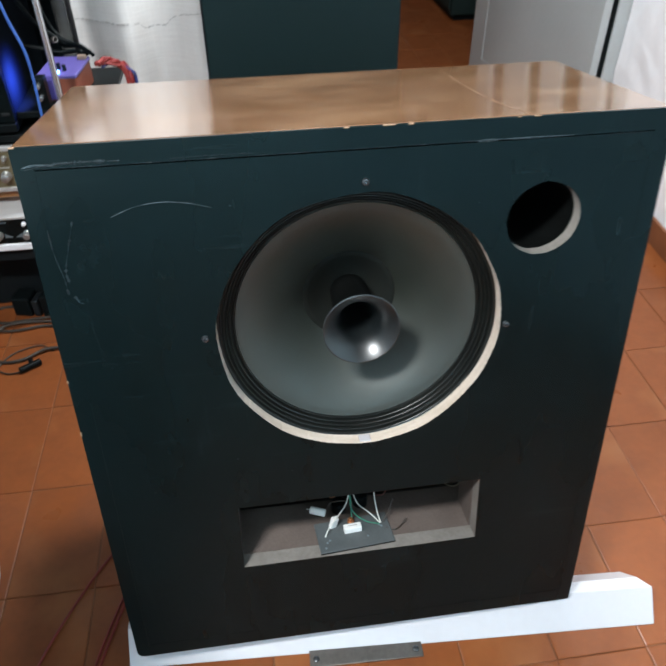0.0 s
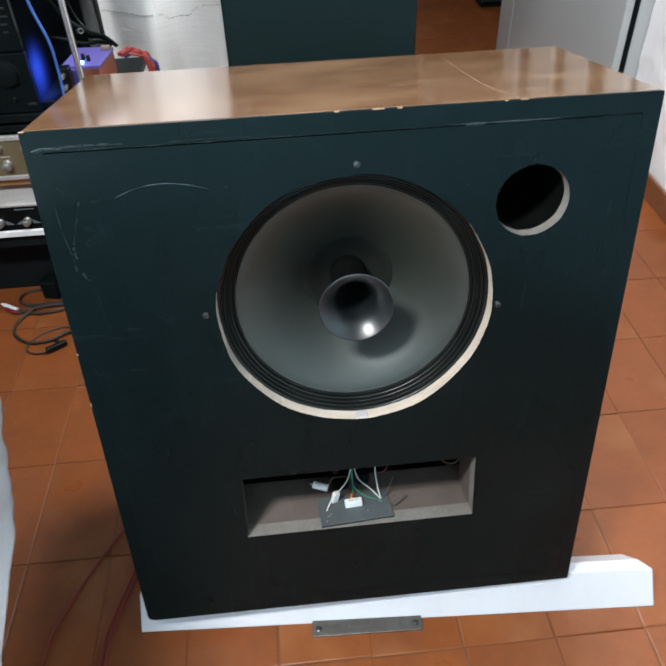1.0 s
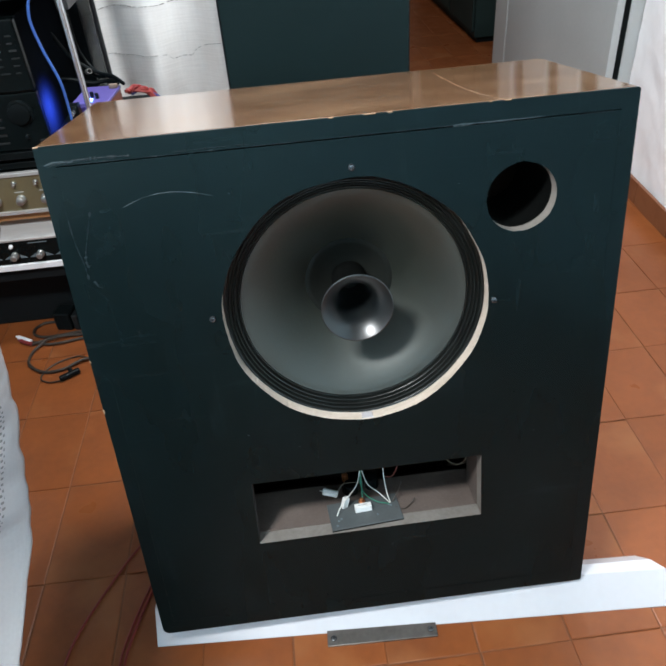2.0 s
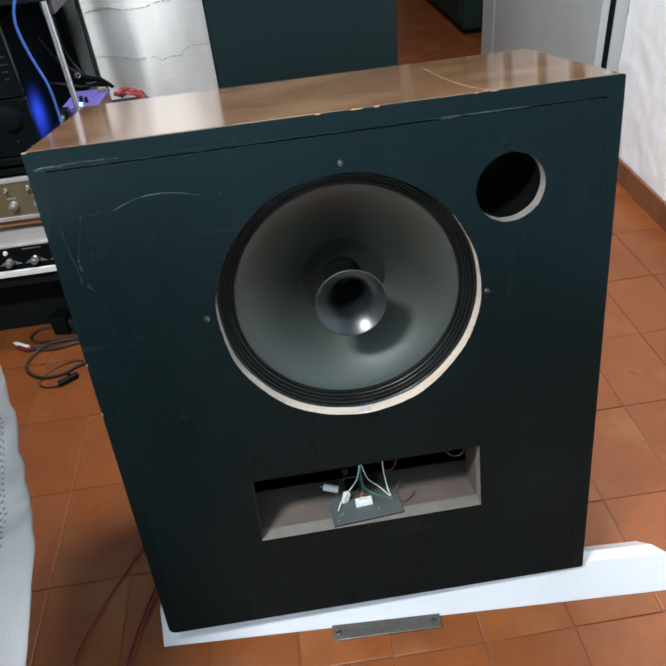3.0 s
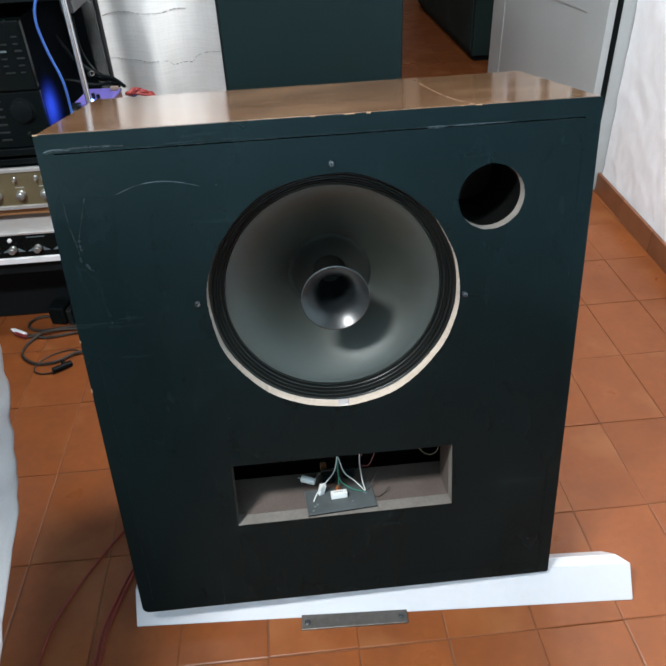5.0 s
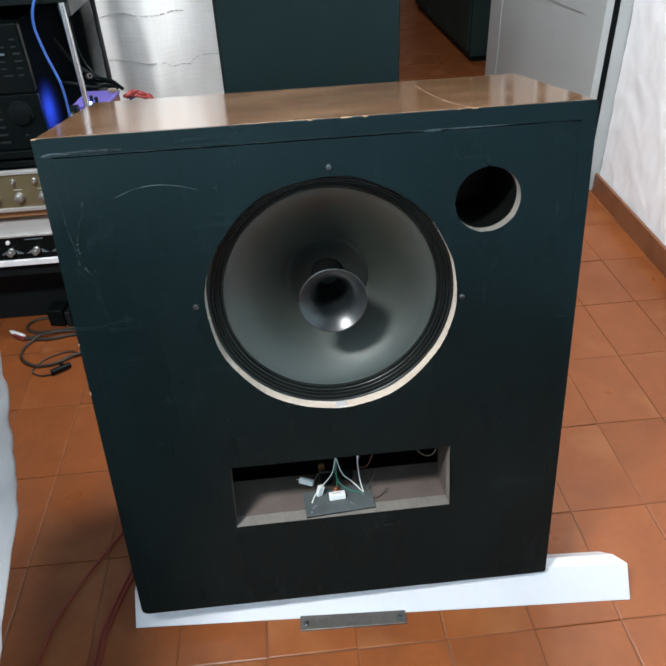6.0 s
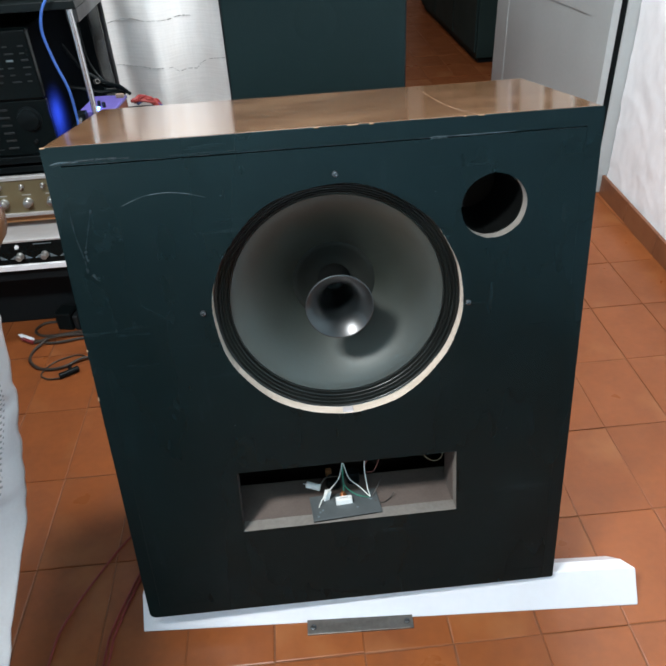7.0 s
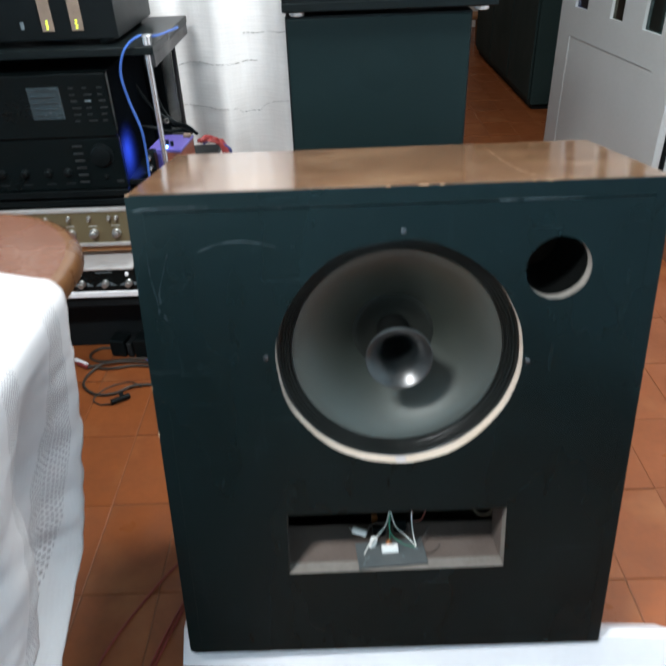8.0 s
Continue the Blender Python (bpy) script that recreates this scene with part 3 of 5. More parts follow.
# housings of the three unseen lamps, two of them added as fill
for place, turn, (wide, deep) in zip(LAMPS, LAMP_TURNS, LAMP_SIZES):
    fix = thing("unseen_ceiling_lamp", "unseen flat white light fitting hung from the ceiling", "lamp", pose(*place), "ceiling lights")
    shell = boxed(-wide / 2 - 0.01, wide / 2 + 0.01, -deep / 2 - 0.01, deep / 2 + 0.01, 0.0, 0.06, 0.008)
    bmesh.ops.transform(shell, matrix=pose(0, 0, 0, turn), verts=shell.verts)
    part("housing", shell, M_LAMPSHADE, fix)
    part("hanger", rod(bmesh.new(), (0, 0.05 if turn else 0, 0.05), (0, 0.05 if turn else 0, 2.70 - place[2]), 0.012), M_LAMPSHADE, fix)


# ---------------------------------------------------------------- the open loudspeaker cabinet
W2, H, D, T = 0.36, 0.818, 0.330, 0.021
CAB = pose(0, 0, 0.06, -9.5, 0, 0)
cab = thing("speaker_cabinet", "large black-fronted wooden speaker cabinet tilted back on a white moulding", "speaker", CAB)
SPIN = Matrix.Rotation(radians(-90), 4, "X")


def out_of_square(bm):
    """The cabinet's side at negative x leans out a little towards the bottom."""
    for v in bm.verts:
        if v.co.x < -0.3:
            v.co.x += 0.003 - 0.010 * (1 - v.co.z / H)
    return bm


r = 0.012
outline = [(W2, H - 0.0026), (W2 - 0.0008, H - 0.0008), (W2 - 0.0026, H), (-W2 + 0.0026, H), (-W2 + 0.0008, H - 0.0008), (-W2, H - 0.0026)]
outline += [(-W2 + r - r * math.cos(radians(a)), r - 0.0045 - r * math.sin(radians(a))) for a in range(0, 91, 15)]
r = 0.004
outline += [(W2 - r + r * math.sin(radians(a)), r - 0.0045 - r * math.cos(radians(a))) for a in range(0, 91, 15)]
part("front_frame", out_of_square(holed_panel(outline, [[(-0.339, 0.022), (0.339, 0.022), (0.339, 0.7945), (-0.339, 0.7945)]], 0.0, 0.005)),
     M_PAINT, cab)


# inward faces get the wood that is darkened for shade
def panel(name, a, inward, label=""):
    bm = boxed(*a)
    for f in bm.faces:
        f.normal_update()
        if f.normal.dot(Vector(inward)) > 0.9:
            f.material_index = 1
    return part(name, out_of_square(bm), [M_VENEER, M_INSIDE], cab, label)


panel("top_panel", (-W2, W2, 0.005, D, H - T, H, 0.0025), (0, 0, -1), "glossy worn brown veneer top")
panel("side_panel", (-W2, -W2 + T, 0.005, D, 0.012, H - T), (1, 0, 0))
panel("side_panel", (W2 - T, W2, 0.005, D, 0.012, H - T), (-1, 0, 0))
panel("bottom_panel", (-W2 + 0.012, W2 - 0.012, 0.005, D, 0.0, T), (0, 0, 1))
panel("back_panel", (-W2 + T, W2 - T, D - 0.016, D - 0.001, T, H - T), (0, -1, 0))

CX, CZ = 0.003, 0.567
baf = holed_panel([(-0.3395, 0.0215), (0.33885, 0.0215), (0.33885, 0.7930), (-0.3395, 0.7930)],
                  [circle(CX, CZ, 0.1784, 260, 0.0022), circle(0.221, 0.698, 0.045, 64, 0.0010),
                   [(-0.180, 0.1725), (0.179, 0.176), (0.177, 0.296), (-0.177, 0.294)]], 0.0003, 0.025)
# the slot's left and top edges take the dark inside wood as painted shade
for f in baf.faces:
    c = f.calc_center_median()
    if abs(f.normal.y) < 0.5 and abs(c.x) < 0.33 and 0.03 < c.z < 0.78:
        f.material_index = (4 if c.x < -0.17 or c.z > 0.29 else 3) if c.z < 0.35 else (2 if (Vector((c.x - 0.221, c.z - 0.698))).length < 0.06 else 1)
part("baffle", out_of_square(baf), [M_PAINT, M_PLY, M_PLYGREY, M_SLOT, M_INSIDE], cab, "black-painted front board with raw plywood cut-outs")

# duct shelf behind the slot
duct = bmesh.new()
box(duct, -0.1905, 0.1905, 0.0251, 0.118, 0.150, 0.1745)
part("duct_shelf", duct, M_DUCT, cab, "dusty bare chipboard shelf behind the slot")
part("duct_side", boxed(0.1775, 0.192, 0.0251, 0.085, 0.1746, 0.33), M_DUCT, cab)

# driver seen through the round opening
ring = bmesh.new()
lathe(ring, [(0.160, 0.044), (0.196, 0.036), (0.196, 0.0255), (0.1795, 0.0255), (0.178, 0.030), (0.160, 0.036)], 96,
      Matrix.Translation((CX, 0, CZ)) @ SPIN, True)
woofer = part("woofer", ring, M_BLACKMETAL, cab, "large round bass driver bolted behind the front board", True)
sur = [(0.1779, 0.0262), (0.1779, 0.0190), (0.1768, 0.0196)]
for i in range(61):
    t = i / 60
    sur.append((0.1765 - 0.0185 * t, 0.0206 + 0.0169 * t - 0.0040 * (0.5 - 0.5 * math.cos(t * 2 * math.pi * 4.5))))
part("surround", lathe(bmesh.new(), sur + [(0.156, 0.0385)], 120, Matrix.Translation((CX, 0, CZ)) @ SPIN), M_SURR, woofer,
     "ribbed black cloth surround", True)
cone = [(0.1585, 0.0375), (0.1565, 0.0355), (0.1545, 0.0362)]
for i in range(1, 25):
    t = i / 24
    cone.append((0.1545 - 0.0905 * t, 0.0362 + 0.072 * t ** 1.5))
part("cone", lathe(bmesh.new(), cone + [(0.063, 0.1095)], 120, Matrix.Translation((CX, 0, CZ - 0.002)) @ SPIN), M_CONE, woofer, "dark grey paper cone", True)
part("dust_ring", lathe(bmesh.new(), [(0.0655, 0.1080), (0.062, 0.1065), (0.056, 0.1080), (0.045, 0.116), (0.025, 0.120), (0.0, 0.120)], 72,
                        Matrix.Translation((CX, 0, CZ - 0.002)) @ SPIN), M_CORE, woofer, "matt black inner ring", True)
neck = [(0.026, 0.118), (0.027, 0.085), (0.031, 0.057), (0.038, 0.033), (0.0465, 0.0145)]
horn = [(0.0465, 0.0145), (0.0492, 0.0105), (0.0494, 0.0085),
        (0.0482, 0.0080), (0.0450, 0.0104), (0.0410, 0.0140), (0.0370, 0.0180), (0.0330, 0.0226), (0.0290, 0.029), (0.0255, 0.038), (0.0225, 0.052), (0.0200, 0.075),
        (0.0185, 0.110), (0.0175, 0.170), (0.0, 0.170)]
part("horn_neck", lathe(bmesh.new(), neck, 72, Matrix.Translation((CX + 0.001, 0, CZ - 0.0025)) @ SPIN), M_RING, woofer, "matt black neck", True)
part("horn_flare", lathe(bmesh.new(), horn, 72, Matrix.Translation((CX + 0.001, 0, CZ - 0.0025)) @ SPIN), M_HORN, woofer,
     "glossy black flared high-frequency horn", True)

# added black sleeve that narrows the rim and darkens the small opening
part("port_shade_sleeve", lathe(bmesh.new(), [(0.0452, 0.0180), (0.0435, 0.0180), (0.0435, 0.150), (0.0452, 0.150)], 56,
                        Matrix.Translation((0.221, 0, 0.698)) @ SPIN, True), M_RING, cab, "added black sleeve that keeps the small opening dark", True)
part("tape_patch", boxed(CX - 0.004, CX + 0.012, 0.003, 0.017, CZ - 0.1795, CZ - 0.1769, 0.0005, 1), M_LILAC, cab, "grey patch on the plywood edge")

# torn fibres along the sawn edges
random.seed(17)
fib = bmesh.new()
for i in range(110):
    if i < 80:
        a, cx, cz, rr = radians(random.uniform(-40, 240)), CX, CZ, 0.1782
    else:
        a, cx, cz, rr = radians(random.uniform(0, 360)), 0.221, 0.698, 0.0450
    ln, lean = random.uniform(0.0012, 0.0042), a + random.uniform(-1.1, 1.1)
    p0 = Vector((cx + rr * math.cos(a), 0.0004, cz + rr * math.sin(a)))
    p1 = p0 + Vector((-math.cos(lean) * ln * random.choice((1, 1, -0.5)), -0.0012, -math.sin(lean) * ln))
    side = (p1 - p0).cross(Vector((0, 1, 0))).normalized() * 0.00022
    fib.faces.new([fib.verts.new(v) for v in (p0 - side, p0 + side, p1)])
    fib.faces.new([fib.verts.new(v) for v in (p0 - side + Vector((0, 0.0003, 0)), p0 + Vector((0, -0.0003, 0)), p1)])
tagged(part("torn_fibres", fib, M_SCUFF, cab), kind="stuff")

# bolts round the opening
for x, z in ((0.008, 0.758), (0.189, 0.5585), (-0.189, 0.577)):
    s = bmesh.new()
    lathe(s, [(0.0, -0.0020), (0.0020, -0.0020), (0.0022, -0.0045), (0.0036, -0.0042), (0.0044, -0.002), (0.0046, 0.0), (0.0060, 0.0), (0.0062, 0.001)], 18,
          Matrix.Translation((x, 0.0012, z)) @ SPIN)
    part("bolt", s, M_SCREW, cab, "worn steel socket bolt", True)

# scars in the paint


def scar(points, w, seed=0, paint=M_SCUFF):
    """A raised, broken scuff along points in x and z of the front."""
    random.seed(seed)
    faint = paint is M_FAINT
    line = catmull([(x, 0, z) for x, z in points], 40 if faint else 10)
    bm, rows = bmesh.new(), []
    for i, p in enumerate(line):
        t = (line[min(i + 1, len(line) - 1)] - line[max(i - 1, 0)]).normalized()
        nrm = Vector((-t.z, 0, t.x))
        wd = w * (0.15 + 0.85 * max(0.0, 0.5 + noise.noise((p.x * 60, p.z * 60, seed)))) * (0.1 if i in (0, len(line) - 1) else 1)
        if faint:
            wd *= max(0.06, 0.55 + 1.1 * noise.noise((p.x * 330, p.z * 330, seed)))
            nrm = nrm + t * 0.5 * noise.noise((p.x * 210, 7, p.z * 210))
        rows.append([bm.verts.new(p + nrm * wd + Vector((0, 0.0002, 0))), bm.verts.new(p + Vector((0, -0.0005, 0))), bm.verts.new(p - nrm * wd + Vector((0, 0.0002, 0)))])
    for a, b in zip(rows, rows[1:]):
        for k in range(2):
            bm.faces.new((a[k], a[k + 1], b[k + 1], b[k]))
    return part("paint_scuff", out_of_square(bm), paint, cab)


scar([(-0.271, 0.738), (-0.243, 0.748), (-0.215, 0.751), (-0.188, 0.748), (-0.162, 0.741)], 0.0009, 1)
scar([(-0.336, 0.7950), (-0.25, 0.7948), (-0.10, 0.7948), (0.05, 0.7950), (0.14, 0.7950)], 0.0012, 2, M_FAINT)
scar([(0.13, 0.7948), (0.18, 0.7950), (0.245, 0.7948)], 0.0019, 3)
scar([(0.285, 0.7928), (0.31, 0.793), (0.33, 0.7928)], 0.0018, 5, M_FAINT)
scar([(-0.349, 0.7945), (-0.325, 0.7985), (-0.29, 0.7995), (-0.25, 0.7985)], 0.0046, 6, M_FAINT)
scar([(-0.352, 0.7965), (-0.338, 0.7990), (-0.318, 0.7975)], 0.0026, 14)
scar([(-0.3475, 0.782), (-0.344, 0.7825), (-0.341, 0.782)], 0.0016, 15, M_FAINT)
scar([(-0.313, 0.737), (-0.322, 0.71), (-0.331, 0.680), (-0.330, 0.664)], 0.0024, 7, M_FAINT)
scar([(-0.341, 0.74), (-0.3395, 0.70), (-0.335, 0.672), (-0.334, 0.650)], 0.0018, 8, M_FAINT)
scar([(-0.328, 0.648), (-0.324, 0.640), (-0.320, 0.638)], 0.0020, 16, M_FAINT)
scar([(-0.20, 0.7975), (-0.16, 0.798), (-0.10, 0.7975)], 0.0016, 12, M_FAINT)

random.seed(31)
for i in range(16):
    x, z, ln = random.uniform(-0.33, 0.33), random.uniform(0.04, 0.77), random.uniform(0.0008, 0.0028)
    if math.hypot(x, z - 0.57) > 0.20 and math.hypot(x - 0.221, z - 0.698) > 0.06 and not (abs(x) < 0.2 and 0.16 < z < 0.32):
        scar([(x, z), (x + ln * 0.5, z + ln * random.uniform(-0.3, 0.3)), (x + ln, z + ln * random.uniform(-0.5, 0.5))], 0.0006, 40 + i)

# chips along the top edge and at the sides
random.seed(11)
for x, ln in ((-0.3535, 0.003), (-0.012, 0.003), (0.034, 0.007), (0.058, 0.003), (0.178, 0.0018), (0.199, 0.0042)):
    k = random.uniform(0.5, 1.0)
    ch = boxed(-ln, ln, -0.0005, 0.0035 * k, -0.0014 * k, 0.0005, 0.0004, 1)
    bmesh.ops.transform(ch, matrix=pose(x, 0, H, 0, random.uniform(-1, 1), random.uniform(-3, 3)), verts=ch.verts)
    part("chip", ch, M_CHIP, cab, "pale bare wood in the chipped edge")
for z in (0.450, 0.453, 0.532):
    part("chip", out_of_square(boxed(-W2 - 0.0006, -W2 + 0.0015, -0.0004, 0.004, z, z + 0.0035, 0.0004, 1)), M_CHIP, cab, "pale bare wood in the chipped edge")
joint, rows = bmesh.new(), []
for p in catmull([(0.172, 0.30, H), (0.172, 0.25, H), (0.173, 0.16, H), (0.180, 0.07, H), (0.196, 0.008, H)], 10):
    w = 0.0022 * max(0.05, noise.noise((p.y * 55, 3, 0)) + 0.25)
    rows.append([joint.verts.new(p + Vector((-w, 0, 0.0001))), joint.verts.new(p + Vector((0, 0, 0.0004))), joint.verts.new(p + Vector((w, 0, 0.0001)))])
for p, q in zip(rows, rows[1:]):
    for k in range(2):
        joint.faces.new((p[k], p[k + 1], q[k + 1], q[k]))
part("veneer_joint", joint, M_GLUE, cab, "pale glue line between two veneer sheets")


# ---------------------------------------------------------------- crossover in the slot
def crossover():
    c = thing("crossover_board", "grey circuit board with white resistors and loose wires", "circuit board",
              CAB @ pose(-0.006, 0.038, 0.1747, 0, 0, 4.5))
    # the shadow below the lifted board, built as a black strip
    part("board_shadow_strip", boxed(-0.0588, 0.0588, -0.0312, 0.0308, 0.0, 0.0017), M_BLACK, c, "black strip standing for the shadow beneath the board")
    part("board", boxed(-0.059, 0.059, -0.031, 0.031, 0.0018, 0.0034, 0.0004, 1), M_PCB, c)
    part("resistor", boxed(-0.015, 0.013, -0.001, 0.010, 0.0026, 0.0135, 0.001), M_CERAMIC, c, "white ceramic block resistor")
    part("printed_mark", boxed(-0.009, 0.006, 0.0045, 0.0056, 0.0134, 0.01375), M_THREAD, c)
    b = boxed(-0.005, 0.005, -0.004, 0.004, 0, 0.021, 0.001)
    bmesh.ops.transform(b, matrix=pose(-0.031, 0.019, 0.0026, 8, 12, 20), verts=b.verts)
    part("resistor", b, M_CERAMIC, c, "white upright resistor")
    cap = bmesh.new()
    rod(cap, (-0.061, 0.052, 0.016), (-0.037, 0.042, 0.012), 0.0062, 16, 0.0015)
    rod(cap, (-0.066, 0.054, 0.0165), (-0.061, 0.052, 0.016), 0.0008, 6)
    part("capacitor", cap, M_CERAMIC, c, "white tubular capacitor", True)
    blk = bmesh.new()
    rod(blk, (-0.012, 0.055, 0.001), (-0.012, 0.055, 0.020), 0.013, 20)
    rod(blk, (0.025, 0.060, 0.001), (0.025, 0.060, 0.024), 0.012, 20)
    part("capacitor", blk, M_BLACK, c, "black capacitor", True)
    part("coil", boxed(-0.022, -0.011, 0.083, 0.093, 0.0005, 0.014, 0.002), M_COPPER, c, "orange copper coil")
    part("terminal", rod(rod(bmesh.new(), (0.0, 0.022, 0.0026), (0.0, 0.022, 0.008), 0.0058, 16), (0.0, 0.022, 0.008), (0.0, 0.022, 0.012), 0.0035, 12),
         M_COPPER, c, "brass screw terminal", True)
    for x, y in ((-0.045, -0.012), (-0.040, -0.008), (0.020, -0.012), (0.043, 0.006), (-0.049, -0.022), (0.046, 0.004)):
        solder = lathe(bmesh.new(), [(0.0022, 0.0033), (0.0015, 0.0042), (0.0, 0.0048)], 8, Matrix.Translation((x, y, 0)))
        part("solder_joint", solder, M_GREYLABEL, c, "", True)
    wires = ((M_GREENWIRE, 0.0010, [(0.044, 0.006, 0.005), (0.022, 0.014, 0.009), (0.004, 0.030, 0.022), (0.005, 0.052, 0.05), (0.013, 0.065, 0.09), (0.020, 0.06, 0.135)]),
             (M_GREENWIRE, 0.0011, [(0.002, 0.024, 0.012), (0.004, 0.038, 0.030), (0.008, 0.055, 0.06), (0.017, 0.065, 0.10)]),
             (M_WHITEWIRE, 0.0010, [(-0.046, 0.000, 0.004), (-0.038, 0.006, 0.016), (-0.022, 0.016, 0.027), (-0.004, 0.034, 0.034), (0.006, 0.05, 0.055)]),
             (M_WHITEWIRE, 0.0009, [(0.045, 0.008, 0.005), (0.030, 0.022, 0.018), (0.014, 0.034, 0.030), (0.007, 0.050, 0.052)]),
             (M_WHITEWIRE, 0.0010, [(0.046, 0.008, 0.005), (0.043, 0.020, 0.020), (0.043, 0.040, 0.050), (0.052, 0.060, 0.090), (0.056, 0.062, 0.13)]),
             (M_REDWIRE, 0.0010, [(0.051, 0.055, 0.125), (0.051, 0.052, 0.09), (0.050, 0.045, 0.060), (0.045, 0.045, 0.048)]),
             (M_REDWIRE, 0.0010, [(0.045, 0.045, 0.030), (0.060, 0.040, 0.035), (0.076, 0.055, 0.055)]),
             (M_BLACKCABLE, 0.0009, [(0.050, 0.010, 0.004), (0.062, 0.020, 0.016), (0.072, 0.030, 0.028)]),
             (M_BLACKCABLE, 0.0010, [(0.052, -0.002, 0.003), (0.066, -0.008, 0.0015), (0.080, 0.000, 0.003), (0.087, 0.004, 0.010)]),
             (M_YELLOWWIRE, 0.0011, [(-0.0322, -0.0015, 0.113), (-0.0153, -0.0028, 0.0969), (0.0027, -0.0042, 0.0969), (0.0236, -0.0059, 0.0999), (0.0455, -0.0076, 0.0989), (0.0595, -0.0087, 0.1019), (0.080, -0.01, 0.112)]),
             (M_YELLOWWIRE, 0.0008, [(0.1293, -0.0142, 0.112), (0.1343, -0.0146, 0.0979), (0.1422, -0.0152, 0.0869), (0.1532, -0.0161, 0.0809), (0.1622, -0.0168, 0.0839), (0.1672, -0.0172, 0.0939), (0.1652, -0.017, 0.112)]),
             (M_BLACKCABLE, 0.0009, [(-0.037, 0.042, 0.012), (-0.028, 0.050, 0.024), (-0.010, 0.045, 0.030), (0.003, 0.040, 0.030)]))
    for mat, rad, pts in wires:
        part("wire", cable(bmesh.new(), pts, rad, 6, 6), mat, c, "", True)


crossover()


# ---------------------------------------------------------------- white moulding and steel plate below the cabinet
def moulding():
    ang = math.degrees(math.atan2(-0.049, 0.905))
    m = thing("white_moulding", "white lacquered moulding with a sloping face and mitred end under the cabinet", "moulding",
              pose(0.513, -0.040, 0, 0, 0, ang))
    bm = bmesh.new()
    L, h = -0.906, 0.0525
    prof = [(0.0, 0.0015), (0.0, 0.0), (0.092, 0.0), (0.092, 0.020), (0.0615, h), (0.0415, h)]
    # right end is mitred back over the top, the left end square
    right = [0.0, 0.0, -0.028, -0.028, -0.019, 0.0]
    a = [bm.verts.new((x, y, z)) for (y, z), x in zip(prof, right)]
    b = [bm.verts.new((L, y, z)) for y, z in prof]
    bm.faces.new(a)
    bm.faces.new(b)
    for i in range(len(prof)):
        j = (i + 1) % len(prof)
        bm.faces.new((a[i], a[j], b[j], b[i]))
    bmesh.ops.triangulate(bm, faces=[f for f in bm.faces if len(f.verts) > 4])
    bmesh.ops.recalc_face_normals(bm, faces=bm.faces)
    es = [e for e in bm.edges if len(e.link_faces) == 2 and e.calc_face_angle(0) > 0.4]
    bmesh.ops.bevel(bm, geom=es, offset=0.0012, segments=2, affect="EDGES", profile=0.5)
    part("profile", bm, M_WHITE, m)


moulding()

plate = thing("steel_plate", "dull flat steel plate with two screws on the tile floor", "metal plate", pose(0.004, -0.0225, 0, 0, 0, -2.0))
part("plate_body", boxed(-0.096, 0.096, -0.014, 0.03, 0.0, 0.0045, 0.0008), M_GALV, plate)
for x in (-0.085, 0.085):
    s = bmesh.new()
    lathe(s, [(0.0055, 0.0045), (0.0052, 0.0062), (0.003, 0.0070), (0.0, 0.0072)], 16, Matrix.Translation((x, -0.001, 0)))
    part("screw", s, M_SCREW, plate, "", True)


# ---------------------------------------------------------------- second loudspeaker
def second_speaker():
    s = thing("floor_speaker", "tall dark teal floor speaker with a plain cloth front", "speaker", pose(0.048, 1.22, 0))
    w, h, d = 0.245, 0.916, 0.26
    part("body", boxed(-w, w, 0.004, d, 0.0, h, 0.003), M_DARKWOOD, s)
    part("grille", boxed(-w + 0.004, w - 0.004, -0.004, 0.004, 0.03, h - 0.005, 0.004), M_GRILLE, s, "plain dark teal grille cloth")
    b = bmesh.new()
    lathe(b, [(0.058, -0.0039), (0.050, -0.0044), (0.0, -0.0050)], 40, Matrix.Translation((0.0, 0, 0.775)) @ SPIN)
    part("dust_cap_bulge", b, M_GRILLE, s, "", True)


second_speaker()


def top_component():
    c = thing("turntable_base", "flat dark audio component with small silver feet on the floor speaker", "hi-fi component", pose(0.070, 1.20, 0.9165))
    part("body", boxed(-0.272, 0.282, 0.0, 0.30, 0.010, 0.12, 0.006), M_BLACK, c)
    part("front_rail", boxed(-0.272, 0.282, -0.006, 0.002, 0.013, 0.034, 0.002), M_SMOKE, c)
    for x in (-0.235, 0.245):
        for y in (0.03, 0.25):
            part("foot", rod(bmesh.new(), (x, y, 0.0), (x, y, 0.011), 0.020, 20, 0.002), M_SILVER, c, "", True)


top_component()

# dim room beyond the doorway
side = thing("dark_sideboard", "near-black wooden sideboard in the dim room beyond", "sideboard", pose(1.135, 3.55, 0))
part("body", boxed(0, 0.5, 0, 1.75, 0.03, 0.92, 0.006), M_TEALWOOD, side)
part("plinth", boxed(0.02, 0.48, 0.02, 1.73, 0.0, 0.03), M_DARKWOOD, side)
for i in range(3):
    part("door", boxed(-0.012, 0.0, 0.02 + i * 0.58, 0.58 + i * 0.58, 0.06, 0.89, 0.004), M_TEALWOOD, side)
stool = thing("low_stool", "low wooden stool at the end of the dim room", "stool", pose(1.12, 5.75, 0))
part("seat", boxed(-0.16, 0.16, -0.12, 0.12, 0.20, 0.235, 0.008), M_SHELFWOOD, stool)
